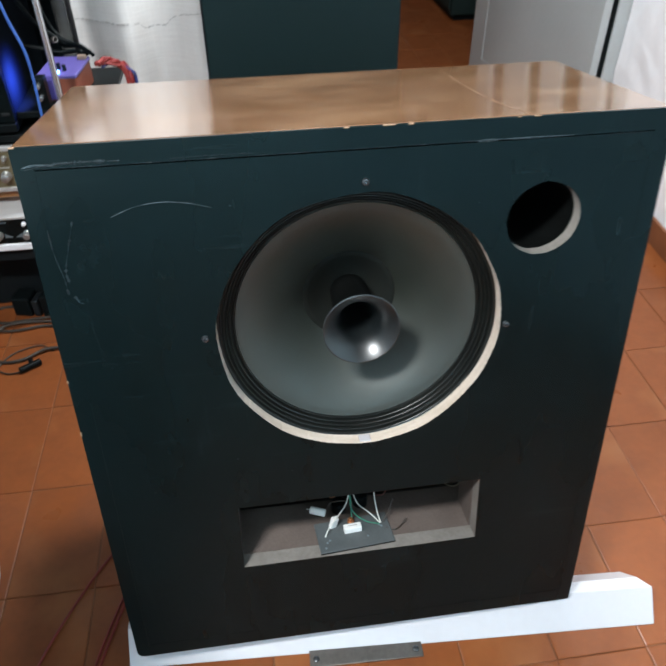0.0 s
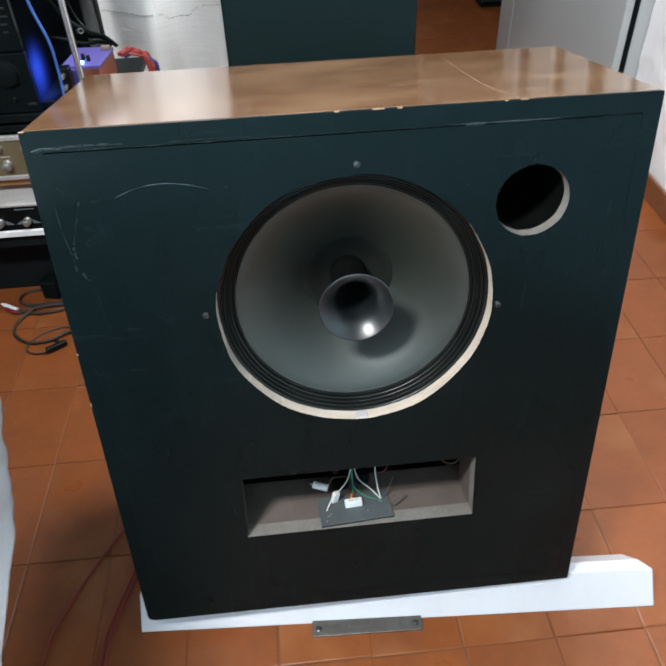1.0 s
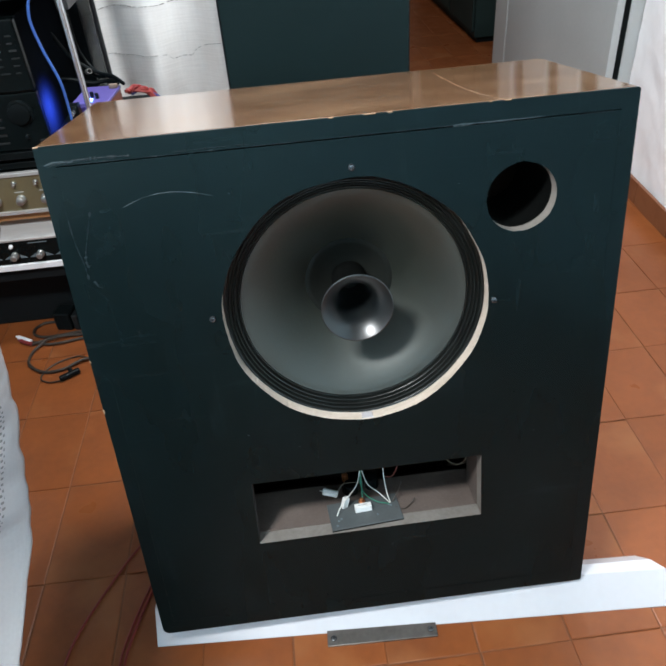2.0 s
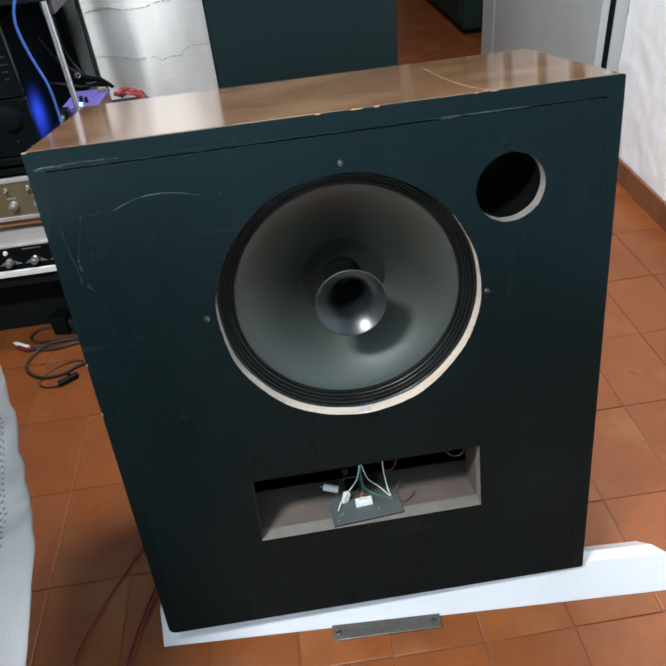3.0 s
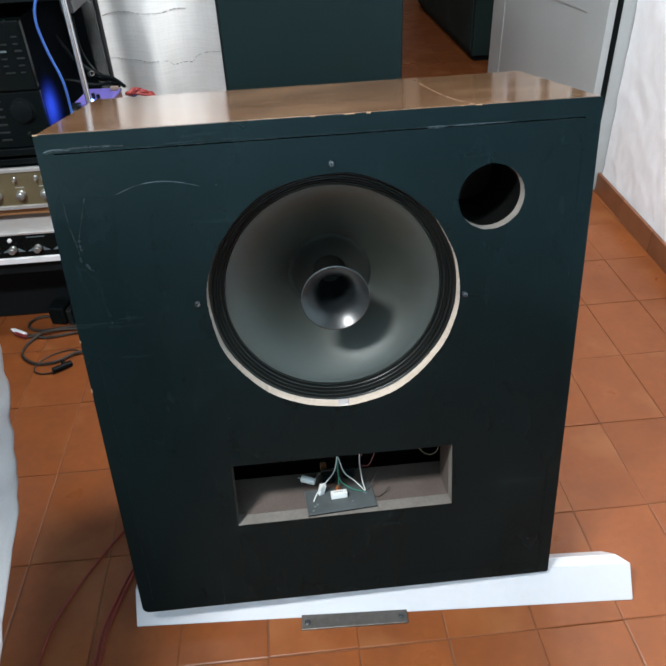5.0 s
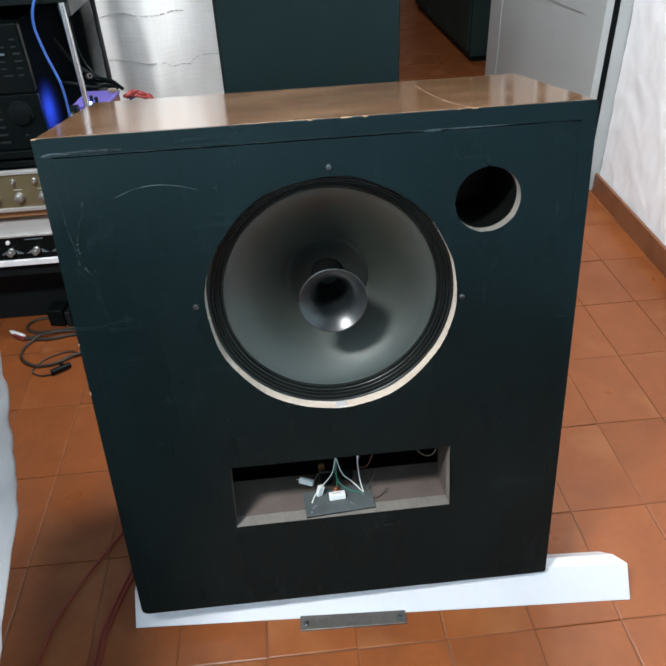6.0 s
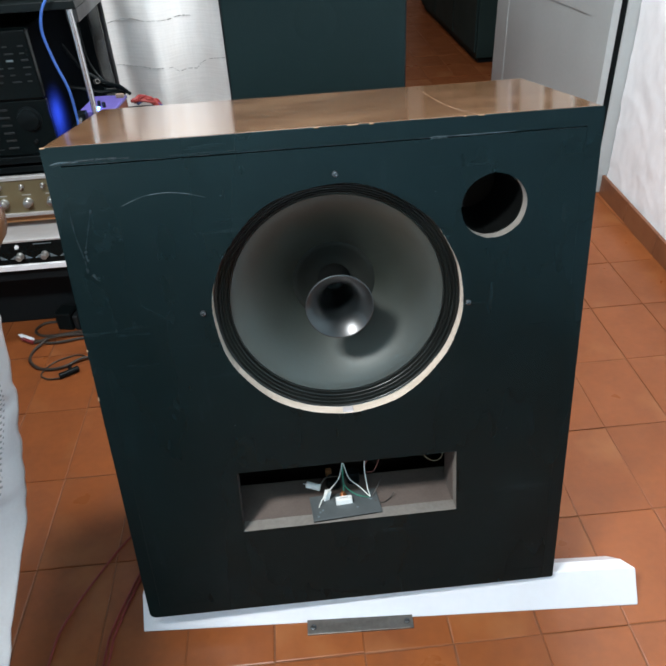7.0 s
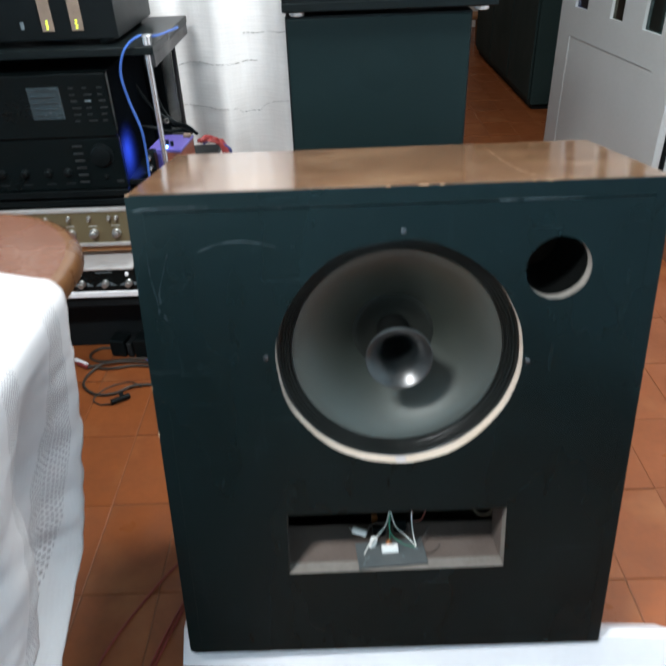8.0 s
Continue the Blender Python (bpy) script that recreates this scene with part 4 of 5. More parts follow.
for x in (-0.12, 0.12):
    for y in (-0.08, 0.08):
        part("leg", rod(bmesh.new(), (x, y, 0), (x * 0.9, y * 0.9, 0.2), 0.016, 10), M_SHELFWOOD, stool, "", True)


# ---------------------------------------------------------------- rack with the hi-fi
RY = 0.97
rack = thing("hifi_rack", "black rack with glass shelves and chrome posts", "rack", pose(0, RY, 0))
for x, y, mt, lb in ((-0.505, 0.0, M_CHROME, "chrome post"), (-0.535, 0.42, M_BLACKMETAL, ""), (-1.16, 0.0, M_CHROME, "chrome post"),
                     (-1.16, 0.42, M_BLACKMETAL, "")):
    part("post", rod(bmesh.new(), (x, y, 0.0), (x, y, 0.885), 0.0068, 18), mt, rack, lb, True)
for z0, z1, mt, x1 in ((0.205, 0.243, M_DARKWOOD, -0.515), (0.380, 0.401, M_SHELFWOOD, -0.62), (0.514, 0.530, M_BLACK, -0.515), (0.885, 0.903, M_SMOKE, -0.488)):
    y0 = 0.014 if x1 < -0.49 else -0.012
    part("shelf", boxed(-1.18, x1, y0, 0.44, z0, z1, 0.002), mt, rack, "orange-brown wooden shelf" if mt is M_SHELFWOOD else "")
part("side_bracket", boxed(-0.515, -0.49, 0.0, 0.44, 0.855, 0.884, 0.002), M_BLACKMETAL, rack)
cap = bmesh.new()
rod(cap, (-0.503, 0.004, 0.903), (-0.503, 0.004, 0.927), 0.011, 18, 0.002)
rod(cap, (-0.503, 0.004, 0.921), (-0.503, 0.004, 0.926), 0.014, 18, 0.001)
part("post_cap", cap, M_CHROME, rack, "chrome post cap", True)
part("back_panel", boxed(-1.18, -0.572, 0.405, 0.42, 0.53, 0.884, 0.001, 1), M_BLACK, rack)
part("shelf", boxed(-1.10, -0.41, 0.03, 0.30, 0.560, 0.575, 0.002), M_BLACK, rack)
M_SMOKED = glass("smoked_glass", (0.13, 0.14, 0.14))
pane = part("back_pane", boxed(-0.572, -0.541, 0.410, 0.415, 0.53, 0.884), M_SMOKED, rack, "smoked glass pane beside the black back panel")
pane.visible_shadow = False
# black box added to fill the dark space below the bottom shelf
base = thing("base_box", "black box filling the dark space under the rack", "box", pose(-0.84, 1.09, 0))
part("body", boxed(-0.32, 0.30, 0, 0.32, 0.0, 0.2, 0.004), M_DARKWOOD, base)


def knob(parent, x, z, y, r, ln, mat, name="knob"):
    k = bmesh.new()
    m = Matrix.Translation((x, y, z)) @ Matrix.Rotation(radians(90), 4, "X")
    lathe(k, [(r * 1.15, 0.0), (r * 1.15, ln * 0.25), (r, ln * 0.3), (r * 0.92, ln * 0.95), (r * 0.8, ln), (0.0, ln)], 20, m)
    return part(name, k, mat, parent, "", True)


def silver_amp():
    a = thing("silver_amplifier", "silver and black stereo amplifier with round knobs in the rack", "amplifier", pose(-0.86, RY, 0.2435))
    part("body", boxed(-0.215, 0.213, 0.012, 0.32, 0.004, 0.088, 0.002), M_BLACK, a)
    part("lower_strip", boxed(-0.217, 0.214, -0.006, 0.010, 0.002, 0.019, 0.002), M_WHITEPL, a, "bright white strip")
    part("fascia", boxed(-0.217, 0.214, 0.0, 0.012, 0.019, 0.088, 0.001), M_BLACKGLOSS, a, "gloss black control panel")
    top = bmesh.new()
    box(top, -0.217, 0.214, -0.004, 0.012, 0.086, 0.0925, 0.001, 1)
    v = [top.verts.new(p) for p in ((-0.217, 0.0, 0.0925), (0.214, 0.0, 0.0925), (0.214, 0.055, 0.128), (-0.217, 0.055, 0.128),
                                     (-0.217, 0.055, 0.090), (0.214, 0.055, 0.090))]
    for f in ((0, 1, 2, 3), (3, 2, 5, 4), (0, 3, 4), (1, 5, 2), (0, 4, 5, 1)):
        top.faces.new([v[i] for i in f])
    part("top_cover", top, M_SILVER, a, "sloping brushed silver cover")
    for i in range(7):
        x = 0.195 - i * 0.066
        knob(a, x, 0.045, 0.0, 0.0085, 0.020, M_KNOB)
        tri = prism(bmesh.new(), [(x - 0.030, 0.036), (x - 0.012, 0.036), (x - 0.012, 0.047)], -0.0012, 0.001)
        part("scale_mark", tri, M_GREYLABEL, a)
        part("scale_mark", prism(bmesh.new(), [(x + 0.030, 0.036), (x + 0.012, 0.047), (x + 0.012, 0.036)], -0.0012, 0.001), M_GREYLABEL, a)
        if i % 2 == 0:
            knob(a, x - 0.002, 0.072, 0.0, 0.0048, 0.008, M_WHITEPL, "button")
        else:
            part("scale_mark", boxed(x - 0.024, x + 0.024, -0.0008, 0.001, 0.076, 0.0785), M_GREYLABEL, a)


silver_amp()


def bronze_amp():
    a = thing("bronze_amplifier", "bronze-faced vintage amplifier with silver knobs and trim", "amplifier", pose(-0.85, RY, 0.4015))
    part("body", boxed(-0.22, 0.215, 0.012, 0.34, 0.003, 0.108, 0.002), M_BLACK, a)
    part("fascia", boxed(-0.222, 0.216, 0.002, 0.012, 0.010, 0.100, 0.001), M_GOLD, a, "bronze front plate")
    part("trim_strip", boxed(-0.224, 0.218, -0.003, 0.010, 0.001, 0.0105, 0.001), M_SILVER, a, "silver trim")
    part("trim_strip", boxed(-0.224, 0.218, -0.003, 0.010, 0.0995, 0.109, 0.001), M_SILVER, a, "silver trim")
    for i in range(7):
        x = 0.181 - i * 0.0605
        knob(a, x, 0.039, 0.002, 0.0105, 0.019, M_KNOB)
        part("tick_mark", boxed(x - 0.011, x + 0.011, 0.0008, 0.003, 0.0575, 0.0595), M_SILVER, a)
    for i, x in enumerate((0.187, 0.168, 0.115, 0.06, 0.0, -0.055, -0.075, -0.13, -0.18)):
        t = bmesh.new()
        rod(t, (x, 0.003, 0.082), (x, -0.012, 0.078), 0.0035, 10)
        rod(t, (x, 0.003, 0.082), (x, -0.002, 0.081), 0.0065, 14)
        part("toggle", t, M_KNOB, a, "", True)


bronze_amp()


def receiver():
    a = thing("av_receiver", "large black home-cinema receiver with an unlit display", "receiver", pose(-0.83, RY + 0.012, 0.5305))
    part("body", boxed(-0.222, 0.213, 0.010, 0.35, 0.010, 0.318, 0.004), M_BLACK, a)
    part("side_cover", boxed(0.213, 0.2145, 0.013, 0.348, 0.012, 0.316, 0.0005, 1), M_CASEGREY, a, "grey-black steel side")
    part("upper_fascia", boxed(-0.224, 0.215, -0.010, 0.012, 0.165, 0.318, 0.004), M_BLACKGLOSS, a)
    part("lower_fascia", boxed(-0.224, 0.215, -0.004, 0.012, 0.030, 0.162, 0.003), M_BLACKGLOSS, a)
    part("bottom_lip", boxed(-0.224, 0.215, -0.008, 0.012, 0.010, 0.028, 0.002), M_BLACK, a)
    part("display", boxed(0.021, 0.099, -0.0115, -0.008, 0.212, 0.288, 0.001, 1), M_DISPLAY, a, "dull blue-grey display window")
    for r_ in range(5):
        part("printed_line", boxed(0.027, 0.093 - 0.008 * (r_ % 2), -0.0122, -0.011, 0.220 + r_ * 0.0145, 0.2225 + r_ * 0.0145), M_DIMPRINT, a)
    random.seed(8)
    for r_ in range(6):
        for c_ in range(3):
            w = random.uniform(0.010, 0.022)
            x = 0.121 + c_ * 0.034
            part("button", boxed(x, x + w, -0.0122, -0.009, 0.205 + r_ * 0.0155, 0.208 + r_ * 0.0155 + (0.0012 if r_ == 3 else 0), 0.0005, 1),
                 M_GREYLABEL if (r_ == 3 and c_ == 1) else M_DIMPRINT, a)
    for r_ in range(6):
        part("button", boxed(0.095, 0.120, -0.007, -0.003, 0.048 + r_ * 0.0185, 0.0525 + r_ * 0.0185, 0.0008, 1), M_DIMPRINT, a)
    knob(a, 0.165, 0.118, -0.004, 0.026, 0.014, M_BLACK, "dial")
    knob(a, 0.165, 0.062, -0.004, 0.005, 0.008, M_BLACK)
    for x in (0.07, 0.02, -0.04, -0.10):
        knob(a, x, 0.078, -0.004, 0.0095, 0.013, M_BLACK)
        part("printed_line", boxed(x - 0.012, x + 0.012, -0.0048, -0.0035, 0.046, 0.0485), M_DIMPRINT, a)
    part("badge", boxed(0.190, 0.208, -0.0052, -0.003, 0.046, 0.0525, 0.0005, 1), M_DIMPRINT, a, "small grey badge")


receiver()


def meter_amp():
    a = thing("meter_amplifier", "black power amplifier with two tan meter windows lit yellow", "amplifier", pose(-0.80, RY + 0.02, 0.9035))
    part("body", boxed(-0.23, 0.228, 0.012, 0.36, 0.012, 0.17, 0.004), M_BLACK, a)
    part("fascia", boxed(-0.232, 0.230, 0.0, 0.014, 0.014, 0.17, 0.003), M_BLACK, a)
    for x in (-0.2, 0.19):
        for y in (0.04, 0.32):
            part("foot", rod(bmesh.new(), (x, y, 0), (x, y, 0.014), 0.018, 16), M_BLACK, a, "", True)
    for x in (0.0735, 0.141):
        w = part("meter_window", boxed(x - 0.0135, x + 0.0135, -0.003, 0.001, 0.034, 0.15, 0.001, 1), M_TAN, a, "tan meter scale")
        seg = bmesh.new()
        for i in range(4):
            box(seg, x - 0.003 + 0.0012 * (i % 2), x + 0.0015 + 0.0012 * (i % 2), -0.0042, -0.002, 0.039 + i * 0.0052, 0.0422 + i * 0.0052)
        part("segment", seg, M_YELLOW, w, "glowing yellow segments")
    part("printed_mark", boxed(0.011, 0.019, -0.001, 0.001, 0.040, 0.056), M_GREYLABEL, a)


meter_amp()

# small lit box, cables and plugs beside the rods
led = thing("lit_box", "small purple acrylic box with a bright blue light and red-brown sides", "electronic box", pose(-0.528, 1.055, 0.573, 0, 0, -6))
part("case", boxed(-0.040, 0.046, 0.0, 0.125, 0.0, 0.052, 0.002), M_BOXWOOD, led, "red-brown sides")
part("front_cover", boxed(-0.041, -0.006, -0.004, -0.0005, 0.006, 0.052, 0.001, 1), M_PURPLE, led, "purple front cover")
part("lid", boxed(-0.042, 0.048, -0.002, 0.127, 0.052, 0.060, 0.002), M_PURPLE, led, "frosted purple lid")
part("blue_light", boxed(-0.004, 0.007, 0.006, 0.020, 0.060, 0.064, 0.0015), M_BLUELED, led, "bright blue light")
for x, y in ((0.000, 0.040), (0.016, 0.028)):
    part("terminal", rod(bmesh.new(), (x, y, 0.06), (x, y, 0.073), 0.0045, 12), M_BLACK, led, "", True)
part("plug", boxed(0.026, 0.046, 0.098, 0.112, 0.060, 0.070, 0.002), M_TAN, led, "cream plug")
BX, BZ = 0.026, -0.014
red = thing("red_cable_bundle", "bundle of red and blue cables behind the lit box", "cable")
random.seed(21)
for i in range(12):
    o = [random.uniform(-0.009, 0.009) for _ in range(4)]
    low = 0.010 if i > 10 else 0.0
    pts = [(-0.470 + o[0], 1.140 + o[1], 0.640 + o[2] * 0.3 - low), (-0.452 + o[1], 1.150 + o[3], 0.644 + o[0] * 0.6 - low),
           (-0.432 + o[2] * 0.6, 1.155 + o[0], 0.638 + o[1] * 0.7 - low), (-0.417 + o[0] * 0.8 + low, 1.16 + o[3], 0.622 + o[2] * 0.6 - low),
           (-0.408 + o[3] * 0.8 + low, 1.165 + o[1], 0.585), (-0.41 + o[1], 1.17, 0.45), (-0.40 + o[0], 1.18, 0.2), (-0.42 + o[2], 1.18, 0.006)]
    pts = [(x + BX, y, max(0.006, z + BZ)) for x, y, z in pts]
    part("wire", cable(bmesh.new(), pts, 0.0044, 7, 6), M_DARKBLUE if i > 10 else (M_DARKRED if i % 3 == 0 else M_REDCLOTH), red, "", True)
bl = thing("blue_cable", "thin bright blue cable hanging down in front of the rack", "cable")
part("wire", cable(bmesh.new(), [(-0.47, 1.18, 0.907), (-0.495, 1.04, 0.912), (-0.515, 0.965, 0.925), (-0.545, 0.938, 0.905), (-0.565, 0.935, 0.855), (-0.560, 0.94, 0.79),
                                  (-0.545, 0.945, 0.72), (-0.545, 0.95, 0.66), (-0.548, 0.95, 0.60), (-0.56, 0.94, 0.35), (-0.57, 0.93, 0.08), (-0.60, 0.95, 0.004), (-0.68, 1.0, 0.003)],
                    0.0030, 8, 8), M_BLUECABLE, bl, "", True)
plug = bmesh.new()
box(plug, -0.562, -0.540, 1.002, 1.03, 0.575, 0.645, 0.002)
jack = thing("connector_block", "black connector block with bright metal jacks", "connector", pose(0, 0, 0))
part("block", plug, M_BLACK, jack)
for z in (0.605, 0.63):
    part("jack", rod(bmesh.new(), (-0.553, 1.003, z), (-0.553, 0.986, z), 0.0055, 14), M_CHROME, jack, "", True)
bk = thing("black_cable", "black cables with a bright metal plug leading to the lit box", "cable")
for k, pts in enumerate(([(-0.62, 1.23, 0.76), (-0.585, 1.22, 0.705), (-0.55, 1.21, 0.676), (-0.515, 1.20, 0.660), (-0.485, 1.185, 0.655), (-0.462, 1.165, 0.645)],
                         [(-0.60, 1.26, 0.70), (-0.56, 1.235, 0.668), (-0.53, 1.22, 0.648), (-0.50, 1.205, 0.650), (-0.475, 1.18, 0.648), (-0.455, 1.16, 0.640)],
                         [(-0.64, 1.20, 0.66), (-0.59, 1.20, 0.652), (-0.54, 1.195, 0.640), (-0.50, 1.19, 0.642), (-0.47, 1.17, 0.640)],
                         [(-0.57, 1.25, 0.80), (-0.565, 1.24, 0.72), (-0.54, 1.225, 0.672), (-0.505, 1.20, 0.655)])):
    part("wire", cable(bmesh.new(), pts, 0.0048 if k < 3 else 0.003, 8, 6), M_BLACK, bk, "", True)
collar = bmesh.new()
lathe(collar, [(0.0050, 0.0), (0.0064, 0.0), (0.0064, 0.016), (0.0050, 0.016)], 20,
      Matrix.Translation((-0.545, 1.193, 0.668)) @ Matrix.Rotation(radians(70), 4, "X") @ Matrix.Rotation(radians(35), 4, "Y"), True)
part("plug", collar, M_GALV, bk, "bright metal plug", True)


# ---------------------------------------------------------------- floor clutter
fc = thing("audio_cable", "black audio cable coiled on the tiles with a white plug", "cable")
part("wire", cable(bmesh.new(), [(-0.845, 0.972, 0.006), (-0.80, 0.955, 0.005), (-0.755, 0.955, 0.006), (-0.71, 0.965, 0.005), (-0.665, 0.96, 0.005), (-0.62, 0.95, 0.005), (-0.58, 0.9, 0.005),
                                  (-0.62, 0.87, 0.005), (-0.68, 0.86, 0.009), (-0.73, 0.83, 0.006), (-0.785, 0.83, 0.005), (-0.83, 0.87, 0.005), (-0.835, 0.92, 0.005), (-0.805, 0.968, 0.012)],
                    0.0040, 8, 8), M_BLACKCABLE, fc, "", True)
part("wire", cable(bmesh.new(), [(-0.845, 0.962, 0.005), (-0.78, 0.975, 0.012), (-0.72, 0.985, 0.006), (-0.64, 0.975, 0.005)], 0.0040, 8, 8), M_BLACKCABLE, fc, "", True)
part("wire", cable(bmesh.new(), [(-0.80, 1.065, 0.005), (-0.835, 1.062, 0.005), (-0.856, 1.035, 0.005), (-0.845, 1.005, 0.005), (-0.80, 0.99, 0.006), (-0.70, 1.0, 0.006), (-0.62, 0.99, 0.005)], 0.0040, 8, 8),
     M_BLACKCABLE, fc, "", True)
for col, p in ((M_WHITEPL, ((-0.892, 1.000, 0.009), (-0.850, 0.972, 0.009))), (M_REDCLOTH, ((-0.882, 0.985, 0.006), (-0.846, 0.962, 0.006)))):
    b = bmesh.new()
    rod(b, p[0], p[1], 0.0065, 14, 0.001)
    d_ = (Vector(p[0]) - Vector(p[1])).normalized()
    rod(b, p[0], tuple(Vector(p[0]) + d_ * 0.010), 0.003, 10)
    part("plug", b, col, fc, "", True)
thin = thing("thin_cable", "thin black cable with a small plug on the tiles", "cable")
part("wire", cable(bmesh.new(), [(-0.66, 0.86, 0.003), (-0.70, 0.885, 0.003), (-0.76, 0.86, 0.003), (-0.785, 0.81, 0.003), (-0.76, 0.785, 0.003), (-0.725, 0.785, 0.004)], 0.0020, 7, 8),
     M_BLACKCABLE, thin, "", True)
b = bmesh.new()
rod(b, (-0.728, 0.785, 0.009), (-0.682, 0.815, 0.009), 0.0085, 12, 0.002)
rod(b, (-0.700, 0.803, 0.010), (-0.705, 0.812, 0.022), 0.006, 10)
part("plug", b, M_BLACK, thin, "", True)
ad = thing("power_adapter", "black power adapter standing on the tiles", "adapter", pose(-0.765, 1.045, 0, 0, 0, -12))
part("case", boxed(-0.020, 0.030, -0.025, 0.03, 0.0, 0.060, 0.006), M_BLACK, ad)
part("case_edge", boxed(0.034, 0.052, -0.022, 0.025, 0.0, 0.052, 0.004), M_DIMPRINT, ad, "grey side block")
part("case", boxed(0.060, 0.11, -0.025, 0.03, 0.0, 0.070, 0.006), M_BLACK, ad)

rc = thing("red_speaker_cable", "dark red speaker cable lying across the tiles", "cable")
for pts in ([(-0.33, 0.40, 0.004), (-0.39, 0.31, 0.004), (-0.45, 0.222, 0.004), (-0.482, 0.169, 0.004), (-0.538, 0.051, 0.004), (-0.552, -0.03, 0.004), (-0.55, -0.2, 0.004), (-0.58, -0.5, 0.004)],
            [(-0.34, 0.35, 0.004), (-0.385, 0.22, 0.004), (-0.418, 0.127, 0.004), (-0.450, 0.015, 0.004), (-0.455, -0.06, 0.004), (-0.47, -0.3, 0.004), (-0.50, -0.6, 0.004)],
            [(-0.335, 0.35, 0.004), (-0.376, 0.22, 0.004), (-0.410, 0.127, 0.004), (-0.442, 0.013, 0.004), (-0.446, -0.06, 0.004), (-0.46, -0.3, 0.004), (-0.49, -0.6, 0.004)]):
    part("wire", cable(bmesh.new(), pts, 0.0024, 7, 6), M_DARKRED, rc, "", True)


# ---------------------------------------------------------------- table and its cloth
TOP = 0.75
X1, Y1 = -0.465, 0.392


def table():
    t = thing("dining_table", "polished brown wooden table with rounded corners", "table", pose(0, 0, 0))
    x0, y0, rad = -1.65, -1.35, 0.21
    out = rounded_rect(x0, X1, y0, Y1, rad, 10)
    bm = bmesh.new()
    layers = []
    for inset, z in ((0.010, TOP - 0.040), (0.001, TOP - 0.032), (0.0, TOP - 0.022), (0.002, TOP - 0.010), (0.010, TOP - 0.002), (0.018, TOP)):
        cx, cy = (x0 + X1) / 2, (y0 + Y1) / 2
        sx, sy = 1 - inset / ((X1 - x0) / 2), 1 - inset / ((Y1 - y0) / 2)
        layers.append([bm.verts.new((cx + (x - cx) * sx, cy + (y - cy) * sy, z)) for x, y in out])
    n = len(out)
    for k, (a, b) in enumerate(zip(layers, layers[1:])):
        for i in range(n):
            f = bm.faces.new((a[i], a[(i + 1) % n], b[(i + 1) % n], b[i]))
            f.material_index = 1
    bm.faces.new(layers[0])
    bm.faces.new(layers[-1])
    top = part("tabletop", bm, [M_TABLE, M_TABLEEDGE], t, "", True)
    for f in top.data.polygons:
        f.use_smooth = abs(f.normal.z) < 0.98
    col = bmesh.new()
    lathe(col, [(0, 0.05), (0.09, 0.05), (0.10, 0.12), (0.06, 0.2), (0.055, 0.5), (0.09, 0.66), (0.12, TOP - 0.04), (0, TOP - 0.04)], 28,
          Matrix.Translation((-1.12, -0.5, 0)))
    part("pedestal", col, M_TABLEEDGE, t, "", True)
    for a in range(4):
        ca, sa = math.cos(radians(45 + 90 * a)), math.sin(radians(45 + 90 * a))
        part("foot", cable(bmesh.new(), [(-1.12 + ca * 0.05, -0.5 + sa * 0.05, 0.12), (-1.12 + ca * 0.2, -0.5 + sa * 0.2, 0.09), (-1.12 + ca * 0.36, -0.5 + sa * 0.36, 0.03)], 0.028, 10, 4),
             M_TABLEEDGE, t, "", True)


table()


def cloth_at(u, v):
    """v runs from the far hem towards the back; u from the middle of the table over its edge and down."""
    flat, drop = 0.62, 0.56
    s = u * (flat + drop)
    xe = X1 + 0.007
    rr = 0.035
    if s < flat:
        x, z = xe - rr - (flat - s), TOP + 0.0045
    elif s < flat + rr * 1.57:
        a = (s - flat) / rr
        x, z = xe - rr + rr * math.sin(a), TOP + 0.0045 - rr * (1 - math.cos(a))
    else:
        x, z = xe, TOP + 0.0045 - rr - (s - flat - rr * 1.57)
    hang = max(0.0, TOP - z)
    y0 = float(np.interp(hang, (0, 0.05, 0.21, 0.325, 0.36, 0.436, 0.56), (0.120, 0.104, 0.064, 0.003, -0.024, -0.17, -0.36)))
    y0 += 0.028 * min(1.0, max(0.0, (flat - s) / 0.09)) + 0.006 * noise.noise((hang * 22, 3.0, 0)) + 0.006 * noise.noise((hang * 55, 4.0, 0))
    y = y0 - v * (1.25 + y0)
    k = min(1.0, max(0.0, hang - 0.045) / 0.16)
    e = min(1.0, (y0 - y) / 0.05)
    f1 = 0.5 - 0.5 * math.cos((y0 - y) * 24 + hang * 3.0 * e + 0.8 * noise.noise((y * 3, hang * 4, 2.0)))
    f2 = 0.5 - 0.5 * math.cos((y0 - y) * 61 + 1.0 + hang * 6)
    x -= k * e * (0.060 * f1 + 0.007 * f2 + 0.012 * noise.noise((y * 11, hang * 9, 5.0))) + 0.045 * hang + 0.004 * k * noise.noise((y * 28, hang * 34, 8.0))
    z += (0.003 * noise.noise((x * 9, y * 9, 0)) + 0.003) * (1 - k)
    return Vector((x, y, z))


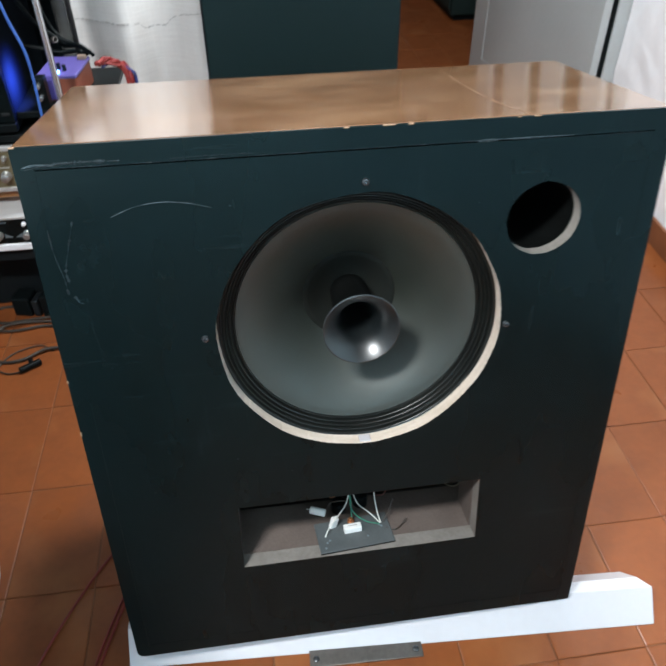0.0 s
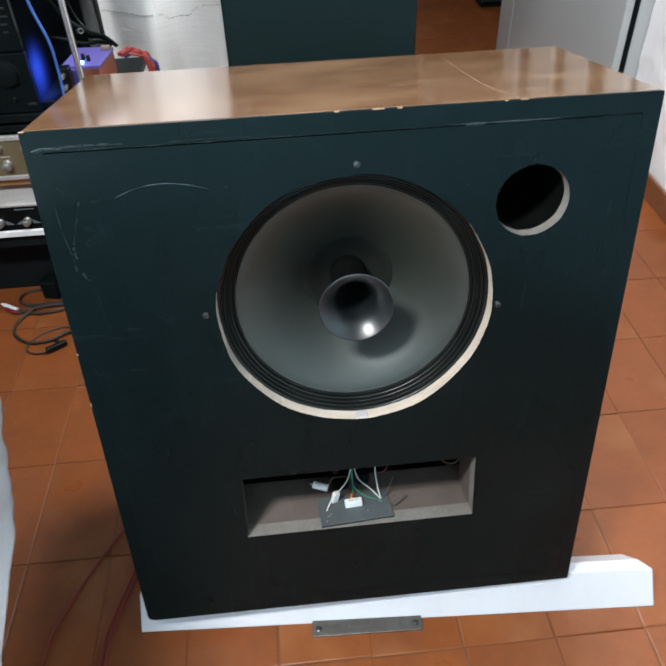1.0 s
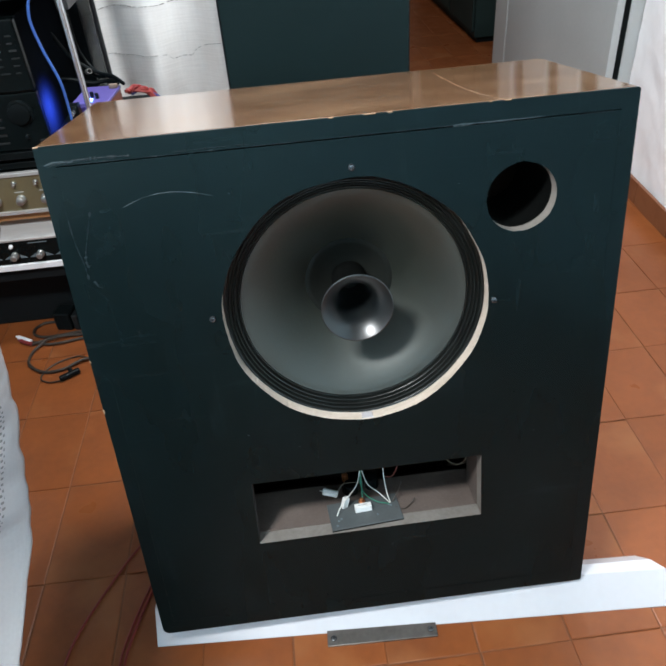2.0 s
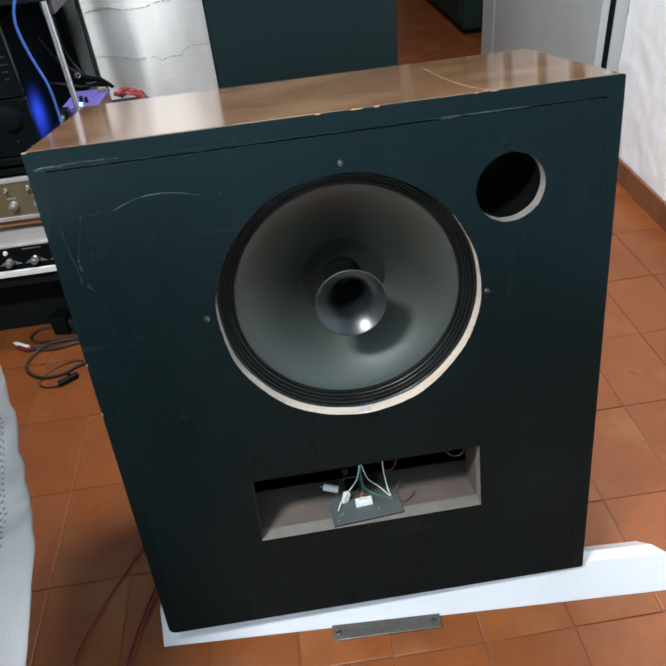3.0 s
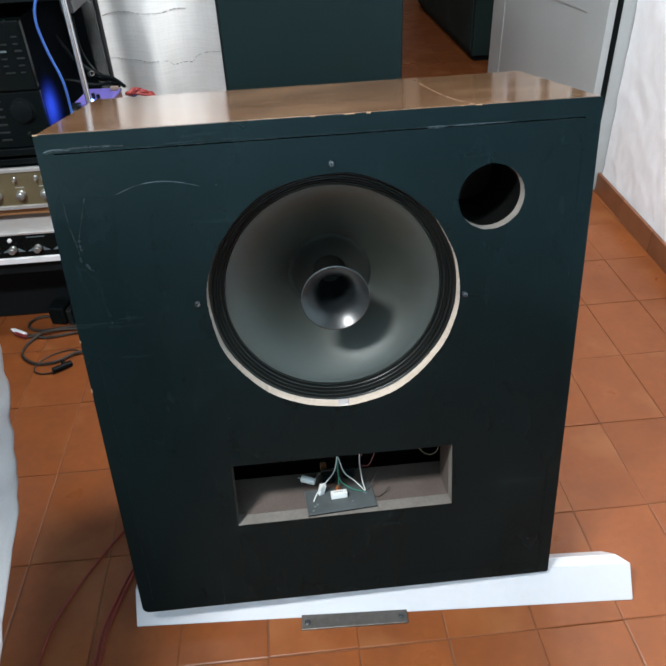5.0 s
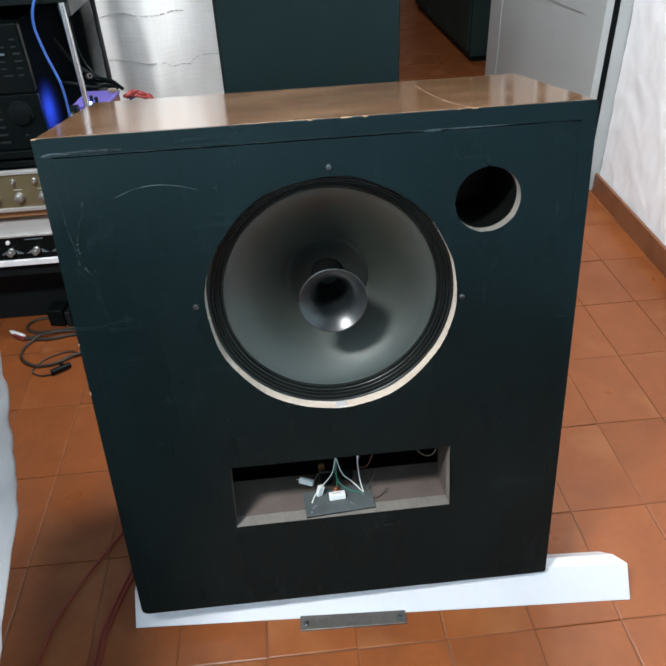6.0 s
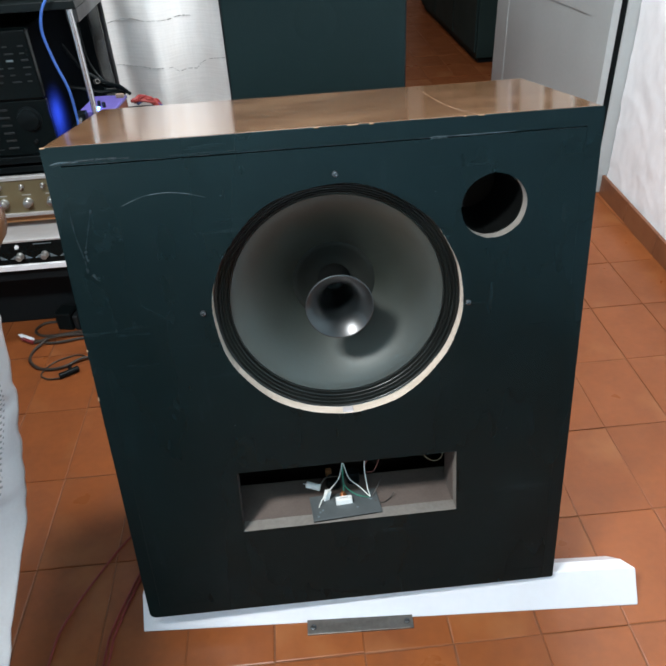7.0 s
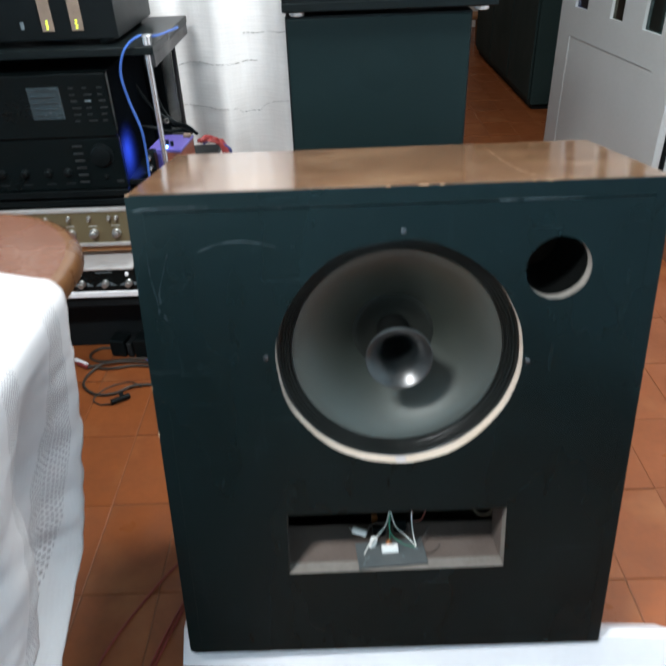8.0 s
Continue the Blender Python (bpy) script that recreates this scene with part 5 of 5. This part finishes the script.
cl = thing("tablecloth", "white openwork tablecloth hanging over the edge of the table", "tablecloth")
sheet("cloth", cloth_at, 160, 180, M_CLOTH, 0.0016, cl, size=(1.18, 1.4))


# ---------------------------------------------------------------- tiled floor
PX, PY = 0.1583, 0.243
OX, OY = 0.006, -0.076
floor = structure(link("floor", boxed(-3.6, 2.3, -4.3, 6.6, -0.06, -0.0024), M_GROUT), "terracotta tile floor with narrow brown joints", "floor")


def tile_mesh(name, w, h):
    g, e, t = 0.0011, 0.0020, 0.0007
    bm = bmesh.new()
    rings = []
    for inset, z in ((0.0, -0.004), (0.0, -t), (e, 0.0)):
        a, c = w / 2 - g - inset, h / 2 - g - inset
        rings.append([bm.verts.new((sx * a, sy * c, z)) for sx, sy in ((-1, -1), (1, -1), (1, 1), (-1, 1))])
    for p, q in zip(rings, rings[1:]):
        for i in range(4):
            bm.faces.new((p[i], p[(i + 1) % 4], q[(i + 1) % 4], q[i]))
    bm.faces.new(rings[-1])
    me = bpy.data.meshes.new(name)
    bm.to_mesh(me)
    bm.free()
    me.materials.append(M_TILE)
    return me


shared = tile_mesh("tile", PX, PY)
random.seed(5)
rest_v, rest_f = [], []
pattern_v = [tuple(v.co) for v in shared.vertices]
pattern_f = [tuple(p.vertices) for p in shared.polygons]
for i in range(-23, 15):
    for j in range(-17, 28):
        x, y = OX + (i + 0.5) * PX, OY + (j + 0.5) * PY
        tilt = pose(x + random.uniform(-0.0008, 0.0008), y + random.uniform(-0.0008, 0.0008), random.uniform(-0.0007, 0.0003), random.uniform(-0.25, 0.25),
                    random.uniform(-0.3, 0.3), random.uniform(-0.25, 0.25))
        if -1.35 < x < 1.12 and -0.42 < y < 1.72:
            ob = new("tile", shared)
            ob.parent = floor
            ob.matrix_world = tilt
        elif -3.5 < x < 2.1:
            k = len(rest_v)
            rest_v += [tuple(tilt @ Vector(v)) for v in pattern_v]
            rest_f += [tuple(k + a for a in f) for f in pattern_f]
me = bpy.data.meshes.new("far_tiles")
me.from_pydata(rest_v, [], rest_f)
me.materials.append(M_TILE)
ft = new("far_tiles", me)
ft.parent = floor
tagged(ft, kind="stuff")
